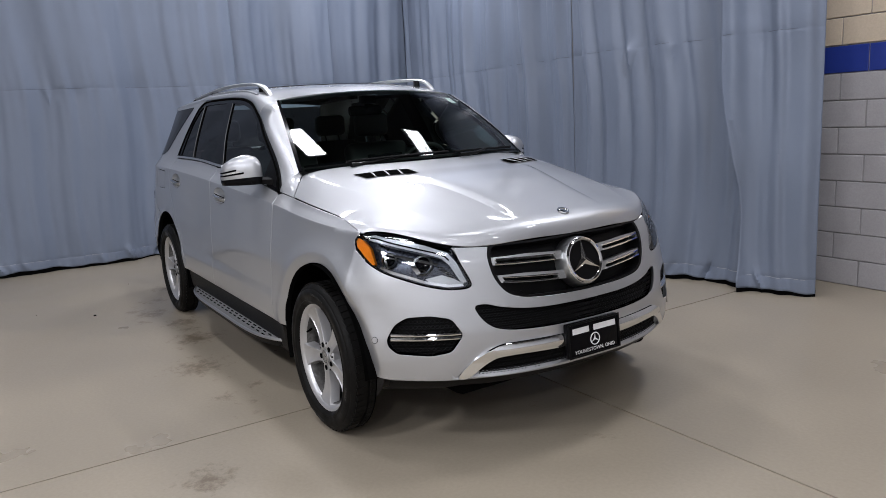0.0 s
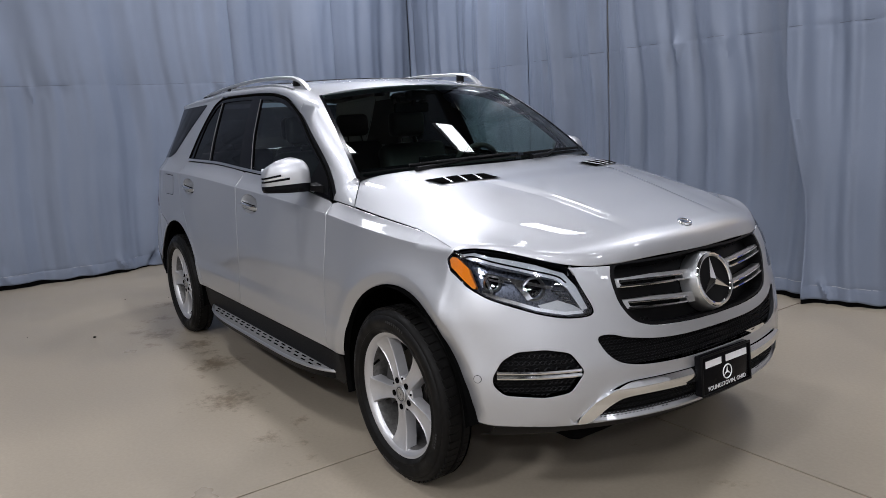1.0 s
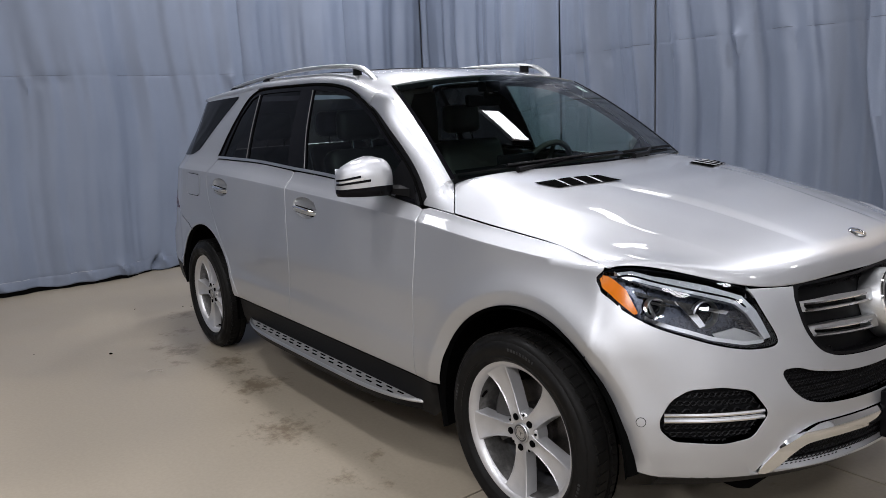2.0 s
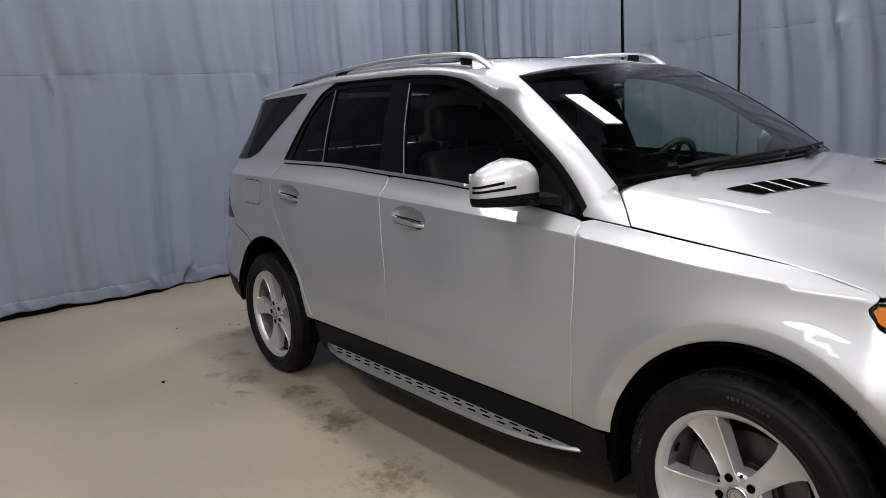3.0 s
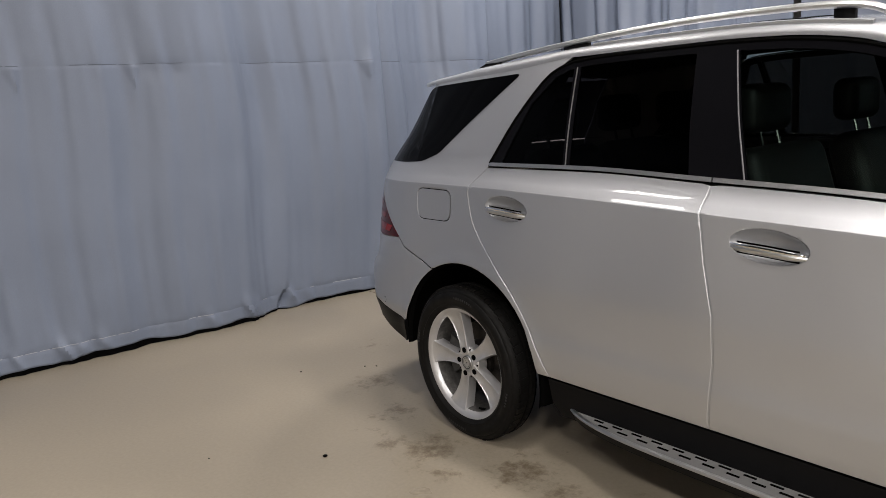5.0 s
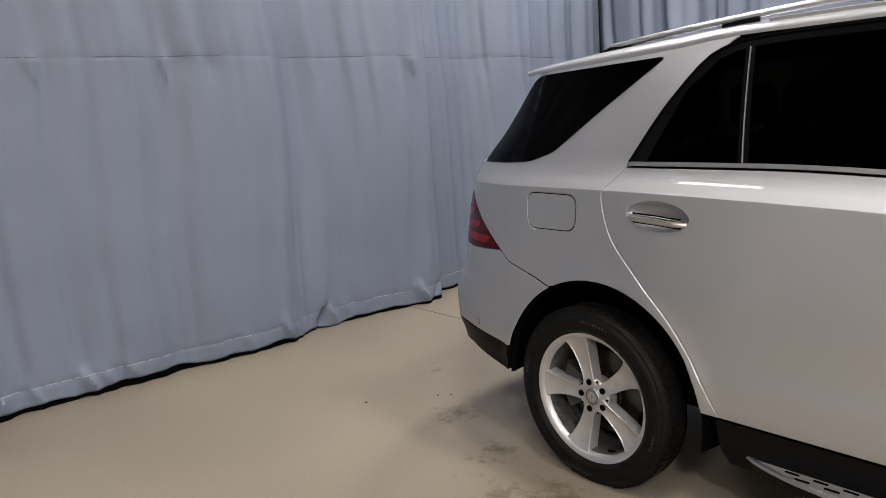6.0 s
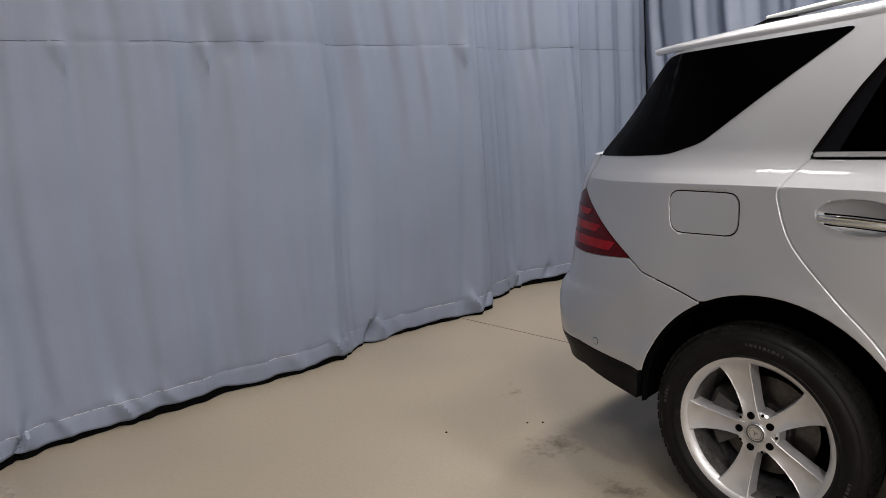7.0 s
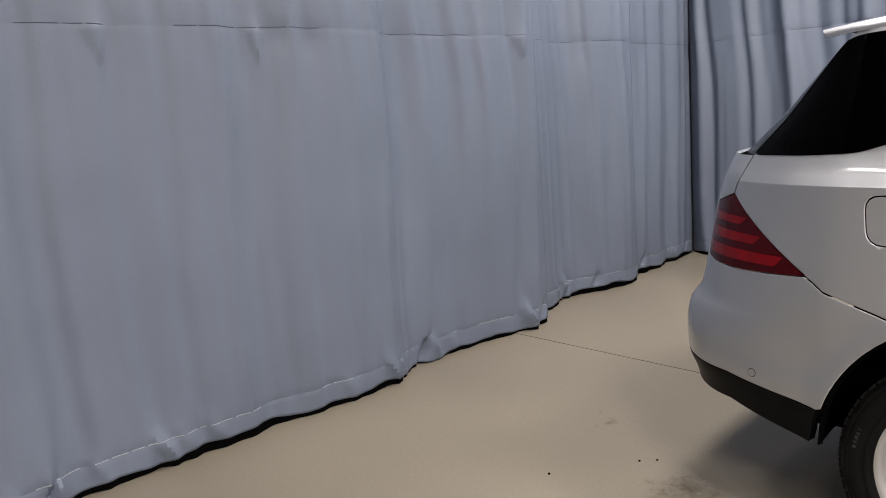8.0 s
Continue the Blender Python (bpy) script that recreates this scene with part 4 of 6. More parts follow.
RECT = lambda a0, a1, b0, b1, n=8: ([(a0 + (a1 - a0) * k / n, b0) for k in range(n)] + [(a1, b0 + (b1 - b0) * k / n) for k in range(n)]
                                    + [(a1 + (a0 - a1) * k / n, b1) for k in range(n)] + [(a0, b1 + (b0 - b1) * k / n) for k in range(n)])
nose = lambda q, s: hood_surface(1 - 0.22 * (1 - np.asarray(q)) - 0.78 * (1 - np.asarray(q)) ** 2, s)
hood_guides = []
for line in (edge_line, dome_line):
    for off in (-0.006, 0.0, 0.006):
        pts = []
        for q in np.linspace(0.03, 0.985, 150):
            across = np.linspace(0.2, 0.97, 500)
            spot = nose(np.full(500, q), across)
            miss = -spot[:, 1] - line(spot[:, 0]) - off
            pts.append((float(q), float(np.interp(0, miss, across))))
        hood_guides += [pts, [(q, -w) for q, w in pts]]
hood = sheet("hood", RECT(0.0, 0.9985, -0.997, 0.997), nose, PAINT, suv, 1, h=0.018, lip=0.014, edge=0.004, guides=hood_guides)


def on_hood(x, y):
    """Height of the hood over a point."""
    s = np.sign(-y) * np.linspace(0, 1, 40)
    best = None
    for a in np.linspace(0, 1, 120):
        p = hood_surface(np.full(40, a), s)
        i = int(np.argmin((p[:, 0] - x) ** 2 + (p[:, 1] - y) ** 2))
        d = (p[i, 0] - x) ** 2 + (p[i, 1] - y) ** 2
        if best is None or d < best[0]:
            best = (d, float(p[i, 2]))
    return best[1]


for sd in (1, -1):
    # four-slot air vent near the rear edge of the hood
    c = [Vector((-0.240, -0.572)), Vector((-0.160, -0.300)), Vector((-0.042, -0.298)), Vector((-0.132, -0.550))]
    put = lambda q, up: (q.x, q.y * sd, on_hood(q.x, q.y * sd) + up)
    bm = bmesh.new()
    grid = [[put(c[0] * (1 - i / 4) * (1 - j / 8) + c[1] * (i / 4) * (1 - j / 8) + c[2] * (i / 4) * (j / 8) + c[3] * (1 - i / 4) * (j / 8), 0.004) for i in range(5)] for j in range(9)]
    loft(bm, grid)
    vent = part("hood_vent", bm, SEAL, hood, "black hood air vent")
    for j in (0.25, 0.5, 0.75):
        bm = bmesh.new()
        p0, p1 = c[0].lerp(c[1], j + 0.07), c[3].lerp(c[2], j - 0.07)
        pts = [put(p0.lerp(p1, k / 4), 0.0045) for k in range(5)]
        tube(bm, pts, 0.0050, 6, 0.35)
        part("vent_slat", bm, PAINT, hood)

# round hood badge
bm = bmesh.new()
badge = Matrix.Translation((0.69, 0, on_hood(0.69, 0) + 0.001)) @ Matrix.Rotation(radians(22), 4, "Y")
lathe(bm, [(0.0, 0.004), (0.020, 0.004), (0.022, 0.003)], badge, 28)
lathe(bm, [(0.021, 0.0), (0.021, 0.0055), (0.026, 0.0055), (0.0285, 0.0)], badge, 28)
part("hood_badge", bm, [CHROME], hood, "small round chrome badge")

# ---- greenhouse ----
window_top = Curve1([(-2.80, 1.228), (-2.665, 1.455), (-2.53, 1.598), (-2.43, 1.626), (-2.25, 1.632), (-1.85, 1.628), (-1.61, 1.617), (-1.40, 1.588), (-1.136, 1.493), (-0.915, 1.361), (-0.756, 1.246), (-0.593, 1.092)])
XW = -1.136
roof_mid = Curve1([(-3.62, 1.612), (-3.4, 1.646), (-2.9, 1.692), (-2.3, 1.712), (-1.8, 1.706), (-1.4, 1.674), (-1.136, 1.628)])
roof_edge = Curve1([(-3.62, 1.580), (-3.36, 1.596), (-2.73, 1.622), (-2.46, 1.642), (-2.25, 1.641), (-1.85, 1.637), (-1.61, 1.626), (-1.40, 1.597), (-1.136, 1.502)])


def roof_surface(x, s):
    x, s = np.asarray(x, float), np.asarray(s, float)
    t = np.abs(s).clip(0, 1)
    ze = roof_edge(x)
    ye = -wrap(np.maximum(x, -3.3), ze)[..., 1] - ramp(-x, 3.3, 3.5) * 0.04
    ang = t * math.pi / 2
    y = ye * np.sin(ang)
    z = ze + (roof_mid(x) - ze) * np.cos(ang).clip(0) ** 0.62
    xx = x + 0.05 * (1 - t ** 2) * ramp(x, -1.5, -1.136) - 0.07 * (1 - t ** 2) * ramp(-x, 3.2, 3.46)
    return np.stack([xx, -np.sign(s) * y, z], -1)


S_WS = 0.66
ws_top = roof_surface(np.array([XW]), np.array([S_WS]))[0]
ws_mid = roof_surface(np.array([XW]), np.array([0.0]))[0]
ws_foot = np.array([-0.527, -0.748, 1.197])


def ws_edge(k):
    """The right-hand edge of the windscreen from its foot (0) to its top (1)."""
    k = np.asarray(k, float)[..., None]
    return ws_foot * (1 - k) + ws_top * k + np.array([0.02, -0.01, 0.03]) * 4 * k * (1 - k) * 0.5


def windscreen_surface(k, s):
    e = ws_edge(k)
    s = np.asarray(s, float)
    b = 1 - s ** 2
    k = np.asarray(k, float)
    return np.stack([e[..., 0] + b * (0.14 * (1 - k) + (ws_mid[0] - ws_top[0]) * k), e[..., 1] * s, e[..., 2] + b * (0.02 * (1 - k) + (ws_mid[2] - ws_top[2]) * k)], -1)


def pillar_surface(k, s):
    """Front roof pillar: s from the door frame (0) to the windscreen edge (1)."""
    k, s = np.asarray(k, float), np.asarray(s, float)
    x1 = -0.593 + (XW + 0.593) * k
    a = wrap(x1, window_top(x1) + 0.008)
    c = ws_edge(k)
    r = roof_surface(np.array([XW]), np.array([0.5 * (1 + S_WS)]))[0]
    end_a, end_c = wrap(np.array([XW]), np.array([window_top(XW) + 0.008]))[0], ws_top
    bulge = 2 * r - 0.5 * (end_a + end_c) - 0.5 * (end_a + end_c)
    b = 0.5 * (a + c) + bulge * (0.55 + 0.45 * k)[..., None]
    s = s[..., None]
    return a * (1 - s) ** 2 + b * 2 * s * (1 - s) + c * s ** 2


def corner_surface(k, s):
    """Panel between the foot of the front pillar (k 0) and the rear edge of the hood (k 1)."""
    k, s = np.asarray(k, float), np.asarray(s, float)
    a = pillar_surface(0 * k, s)
    b = hood_surface(0 * k, 0.999 - 0.129 * s)
    return a * (1 - k)[..., None] + (b - np.array([0.004, 0, 0])) * k[..., None]


roof = sheet("roof", RECT(-3.44, XW, -1, 1, 20), roof_surface, PAINT, suv, 1, h=0.035, lip=0.02)
sheet("sunroof", rounded([(-2.12, -0.60), (-1.62, -0.60), (-1.62, 0.60), (-2.12, 0.60)], 0.05), roof_surface, GLOSSBLACK, roof, 1, h=0.05, push=0.003, lip=0.003, label="dark glass sunroof panel")
screen = sheet("windscreen", RECT(0.0, 1.0, -1, 1, 20), windscreen_surface, SCREEN, suv, 1, h=0.04, lip=0, label="clear windscreen")
for sd in (1, -1):
    sheet("screen_border", RECT(0.0, 1.0, 0.975, 1.0, 12), windscreen_surface, GLOSSBLACK, screen, sd, h=0.03, lip=0.004, push=0.002, label="black ceramic screen border")
sheet("sticker", [(0.80, -0.90), (0.90, -0.90), (0.90, -0.83), (0.80, -0.83)], windscreen_surface, LETTER, screen, 1, h=0.03, lip=0, push=-0.003, label="small white sticker inside the glass")
sheet("screen_border", RECT(0.93, 1.0, -0.955, 0.955, 12), windscreen_surface, GLOSSBLACK, screen, 1, h=0.03, lip=0, push=-0.004)
sheet("screen_border", RECT(0.0, 0.07, -0.955, 0.955, 12), windscreen_surface, GLOSSBLACK, screen, 1, h=0.03, lip=0, push=-0.004)



def blend_shading(ob, x0, reach):
    """Lets the shading of the front pillar flow out of the roof's across the joint at x0."""
    across = np.linspace(-0.995, 0.99, 90)
    at, on, beside = (roof_surface(np.full(90, x0 - dx), across + ds) for dx, ds in ((0.03, 0.0), (0.02, 0.0), (0.03, 0.004)))
    edge = [(Vector(p), Vector(q).normalized()) for p, q in zip(at, np.cross(on - at, beside - at))]
    edge = [(p, q if q.z > 0 else -q) for p, q in edge]
    out = []
    for loop, corner in zip(ob.data.loops, ob.data.corner_normals):
        co, n = ob.data.vertices[loop.vertex_index].co, Vector(corner.vector)
        near = min(edge, key=lambda q: (q[0].yz - co.yz).length)[1]
        w = float(1 - ramp(co.x, x0, x0 + reach)) if n.dot(near) > 0.4 else 0.0
        out.append(n.lerp(near, w).normalized())
    ob.data.normals_split_custom_set(out)


wt = lambda x: float(window_top(x))
bl = lambda x: float(belt(x)) + 0.020
SEAL_STRIP = [(float(k), 0.0) for k in np.linspace(0.015, 0.985, 16)] + [(float(k), 0.02 + 0.17 * (1 - float(k) ** 3)) for k in np.linspace(0.985, 0.015, 16)]
FRAME = [(float(x), wt(x)) for x in np.linspace(-0.61, -2.80, 60)] + [(float(x), float(belt(x)) + 0.004) for x in np.linspace(-2.78, -0.62, 40)]
FG = [(float(x), wt(x) - 0.030) for x in np.linspace(-0.80, -1.742, 24)] + [(-1.636, bl(-1.636))] + [(float(x), bl(x)) for x in np.linspace(-1.6, -0.80, 8)]
FG = [(x, z) for x, z in FG if z > bl(x) - 0.001]
RG = [(float(x), wt(x) - 0.028) for x in np.linspace(-1.895, -2.400, 14)] + [(-2.352, bl(-2.352))] + [(float(x), bl(x)) for x in np.linspace(-2.2, -1.838, 6)]
VG = [(-2.430, wt(-2.430) - 0.03), (-2.462, wt(-2.462) - 0.03), (-2.52, wt(-2.52) - 0.032), (-2.62, wt(-2.62) - 0.04), (-2.725, bl(-2.725)), (-2.384, bl(-2.384))]
for sd in (1, -1):
    fd, rd = doors[sd]
    sheet("scuttle_corner", RECT(0, 1, 0, 1, 8), corner_surface, PAINT, suv, sd, h=0.06, lip=0.01)
    blend_shading(sheet("front_pillar", RECT(0, 1, 0, 1, 16), pillar_surface, PAINT, suv, sd, h=0.035, lip=0.01), XW, 0.22)
    sheet("pillar_seal", SEAL_STRIP, pillar_surface, PLASTIC, suv, sd, h=0.03, push=0.003, lip=0.004, label="black rubber pillar seal")
    frame_ = sheet("window_frame", FRAME, wrap, GLOSSBLACK, suv, sd, push=0.002, lip=0.012, holes=[FG, RG, VG], h=0.03, label="gloss black window frame")
    sheet("front_window", FG, wrap, DOORGLASS, frame_, sd, push=-0.004, lip=0, label="lightly tinted glass")
    sheet("back_window", RG, wrap, DARKGLASS, frame_, sd, push=-0.004, lip=0, label="dark privacy glass")
    sheet("vent_window", VG, wrap, DARKGLASS, frame_, sd, push=-0.004, lip=0, label="dark privacy glass")
    for xa, xb in ((-0.80, -1.745), (-1.75, -2.79)):
        xs = np.linspace(xa, xb, 24)
        sheet("belt_trim", [(float(x), float(belt(x)) + 0.005) for x in xs] + [(float(x), float(belt(x)) + 0.019) for x in xs[::-1]], wrap, SATIN, frame_, sd, push=0.007, lip=0.01, h=0.02, label="satin aluminium belt trim")
    for xa, za, xb, zb in ((-2.368, bl(-2.368), -2.414, wt(-2.414) - 0.026), (-1.643, bl(-1.643), -1.748, wt(-1.748) - 0.028)):
        pts = [tuple(wrap(np.array([xa + (xb - xa) * k / 6]), np.array([za + (zb - za) * k / 6]))[0] * (1, sd, 1) + np.array([0, -0.004 * sd, 0])) for k in range(7)]
        bm = bmesh.new()
        tube(bm, pts, 0.0028, 6)
        part("division_bar", bm, DIVIDER, frame_, "grey division bar")
    pts = [tuple(wrap(np.array([x]), np.array([wt(x) - 0.003]))[0] * (1, sd, 1) + np.array([0, -0.003 * sd, 0.002])) for x in np.linspace(-0.60, -2.792, 64)]
    bm = bmesh.new()
    tube(bm, pts, 0.0060, 6)
    part("frame_seal", bm, SEAL, frame_, "black rubber seal")

# ---- roof rails ----
for sd in (1, -1):
    rail_line = smooth_line([(-1.272, -0.585, 1.618), (-1.33, -0.590, 1.655), (-1.42, -0.595, 1.690), (-1.62, -0.595, 1.708), (-2.0, -0.590, 1.717), (-2.4, -0.580, 1.709), (-2.8, -0.572, 1.688), (-3.05, -0.567, 1.668)], 6)
    root = sheet("rail_base", RECT(-2.38, -1.37, 0.765, 0.80, 20), roof_surface, PAINT, suv, sd, h=0.04, push=0.010, lip=0.010)
    bm = bmesh.new()
    n = len(rail_line)
    tube(bm, [(x, y * sd, z) for x, y, z in rail_line], [0.019 if 2 < k else 0.016 for k in range(n)], 10, 0.62)
    rail = part("roof_rail", bm, SATIN, suv, "satin aluminium roof rail")
    for xa, xb in ((-1.44, -1.50), (-2.44, -2.57), (-2.95, -3.18)):
        bm = bmesh.new()
        rows = []
        for k in range(6):
            x = xa + (xb - xa) * k / 5
            zt = np.interp(-x, -rail_line[:, 0], rail_line[:, 2]) if x > -3.05 else 1.668 - (-3.05 - x) * 0.35
            sl = min(1.0, 0.5 + 0.6 * math.sin(math.pi * k / 5))
            zb = 1.615
            rows.append([(x, (-0.572 - 0.020 * sl) * sd, zb), (x, (-0.572 - 0.014 * sl) * sd, zt), (x, (-0.572 + 0.014 * sl) * sd, zt), (x, (-0.572 + 0.020 * sl) * sd, zb)])
        vs = loft(bm, rows, closed=True)
        bm.faces.new(vs[0][::-1])
        bm.faces.new(vs[-1])
        part("rail_support", bm, PLASTIC, rail, "black plastic rail support")

# ---- nose ----
grille = sheet("grille", whole(GRILLE), sunk(around, 0.055), MESHBLACK, suv, h=0.03, lip=0, label="black grille with two silver louvres and a round star badge")
sheet("grille_surround", whole([(y * 1.012, 0.80 + (z - 0.80) * 1.02) for y, z in GRILLE]), around, MESHBLACK, grille, h=0.02, lip=0.06, push=-0.003,
      holes=[whole([(y * 0.978, 0.80 + (z - 0.80) * 0.955) for y, z in GRILLE])])
for sd in (1, -1):
    for zo, zi, y_out in ((0.848, 0.836, 0.466), (0.772, 0.752, 0.440)):
        hz = 0.023
        out = front_y([(y_out, zo + hz * 0.8), (0.30, (zo + zi) / 2 + hz + 0.004), (0.10, zi + hz), (0.10, zi - 0.013), (0.30, (zo + zi) / 2 - 0.012), (y_out - 0.012, zo - 0.012)])
        slot = rounded(front_y([(y_out - 0.022, zo + 0.007), (0.30, (zo + zi) / 2 + 0.009), (0.145, zi + 0.008), (0.145, zi - 0.007), (0.30, (zo + zi) / 2 - 0.006), (y_out - 0.03, zo - 0.006)]), 0.006)
        bar = sheet("louvre", out, sunk(wrap, lambda u, z: 0.012 + 0 * np.asarray(u)), SATIN, grille, sd, h=0.012, holes=[slot], lip=0.035, label="satin silver grille louvre")
        for dz, r in ((0.0105, 0.0035), (-0.0095, 0.0045)):
            ys = np.linspace(0.145, y_out - 0.02, 14)
            us = u_of_y(ys)
            zs = np.interp(ys, [0.10, 0.30, y_out], [zi, (zo + zi) / 2 + 0.001, zo]) + dz
            q = sunk(wrap, 0.009)(us, zs)
            bm = bmesh.new()
            tube(bm, [(a, b * sd, c) for a, b, c in q], r, 6)
            part("chrome_line", bm, CHROME, bar, "chrome edge")
    lattice("grille_mesh", [(u, z) for u, z in front_y([(0.02, 0.91), (0.45, 0.905), (0.46, 0.86), (0.43, 0.77), (0.38, 0.71), (0.02, 0.69)])], wrap, MESHBLACK, grille, 0.022, 0.045, 0.0022, sd)

# star badge: dome, ring and three tapering arms
star_at = Matrix.Translation((0.818, 0, 0.802)) @ Matrix.Rotation(radians(90 - 17), 4, "Y") @ Matrix.Rotation(radians(90), 4, "Z")
bm = bmesh.new()
lathe(bm, [(0.096, 0.008), (0.103, 0.004), (0.108, -0.010), (0.112, -0.03), (0.116, -0.06)], star_at, 48)
part("badge_dome", bm, SATIN, grille, "silver badge surround")
bm = bmesh.new()
lathe(bm, [(0.0, 0.002), (0.09, 0.002), (0.09, -0.02)], star_at, 40)
part("badge_back", bm, MESHBLACK, grille, "gloss black badge disc")


def star(bm, m, r_ring, wire, r_arm):
    lathe(bm, [(r_ring + wire * math.cos(a), 0.006 + wire * 0.8 * math.sin(a)) for a in (2 * math.pi * k / 8 for k in range(8))], m, 44, closed=True)
    for k in range(3):
        turn = m @ Matrix.Rotation(radians(90 + 120 * k), 4, "Z")
        w, top = r_arm * 0.21, 0.002 + r_arm * 0.14
        tip, hub, l, r_ = (turn @ Vector(p) for p in ((r_arm, 0, 0.006), (0, 0, top), (w * 0.5, w * 0.87, 0.003), (w * 0.5, -w * 0.87, 0.003)))
        vt, vh, vl, vr, vb = (bm.verts.new(p) for p in (tip, hub, l, r_, turn @ Vector((0, 0, 0.001))))
        for f in ((vt, vh, vl), (vt, vr, vh), (vl, vb, vt), (vt, vb, vr), (vl, vh, vb), (vh, vr, vb)):
            bm.faces.new(f)


bm = bmesh.new()
star(bm, star_at, 0.094, 0.008, 0.088)
part("star_badge", bm, CHROME, grille, "chrome three-pointed star in a ring", smooth=True)

# lower mesh intake, skid trim and bottom opening
intake = sheet("lower_intake", whole(LMESH), sunk(around, 0.035), MESHBLACK, suv, h=0.03, lip=0, label="black mesh lower intake")
lattice("intake_mesh", whole(LMESH), around, MESHBLACK, intake, 0.020, 0.018, 0.0022)
skid = sheet("skid_trim", whole(SKID), sunk(around, lambda w, z: -0.004 - 0.012 * np.cos(np.clip((np.asarray(z) - 0.483) / 0.034, -1, 1) * 1.5)), CHROME, suv, h=0.014, lip=0.03, label="chrome skid-plate trim under the nose")
opening = sheet("bottom_opening", whole([(y * 1.03, 0.415 + (z - 0.415) * 1.3) for y, z in LOWOPEN]), sunk(around, 0.03), MESHBLACK, suv, h=0.03, lip=0, label="black bottom air opening")
lattice("opening_mesh", whole(LOWOPEN), around, MESHBLACK, opening, 0.020, 0.014, 0.0022)
bm = bmesh.new()
rows = []
for zz, dn in ((0.372, 0.0), (0.335, 0.03), (0.30, 0.10)):
    rows.append([tuple(around(np.array([w]), np.array([max(zz, 0.30)]))[0] - np.array([dn, 0, 0.0])) for w in np.linspace(-1.0, 1.0, 30)])
loft(bm, rows)
part("chin", bm, PLASTIC, front_bumper, "black plastic chin")

for sd in (1, -1):
    fog = sheet("fog_insert", FOG, sunk(wrap, 0.035), MESHBLACK, suv, sd, h=0.02, lip=0, label="black mesh fog lamp insert with a chrome bar")
    lattice("insert_mesh", FOG, wrap, MESHBLACK, fog, 0.024, 0.020, 0.0026, sd)
    for dz, r in ((0.009, 0.0075), (-0.009, 0.0075)):
        ys = np.linspace(0.840, 0.602, 16)
        us = u_of_y(ys)
        q = sunk(wrap, 0.012)(us, np.full(16, 0.560) + dz)
        bm = bmesh.new()
        tube(bm, [(a, b * sd, c) for a, b, c in q], r, 8)
        part("chrome_bar", bm, CHROME, fog, "chrome bar")

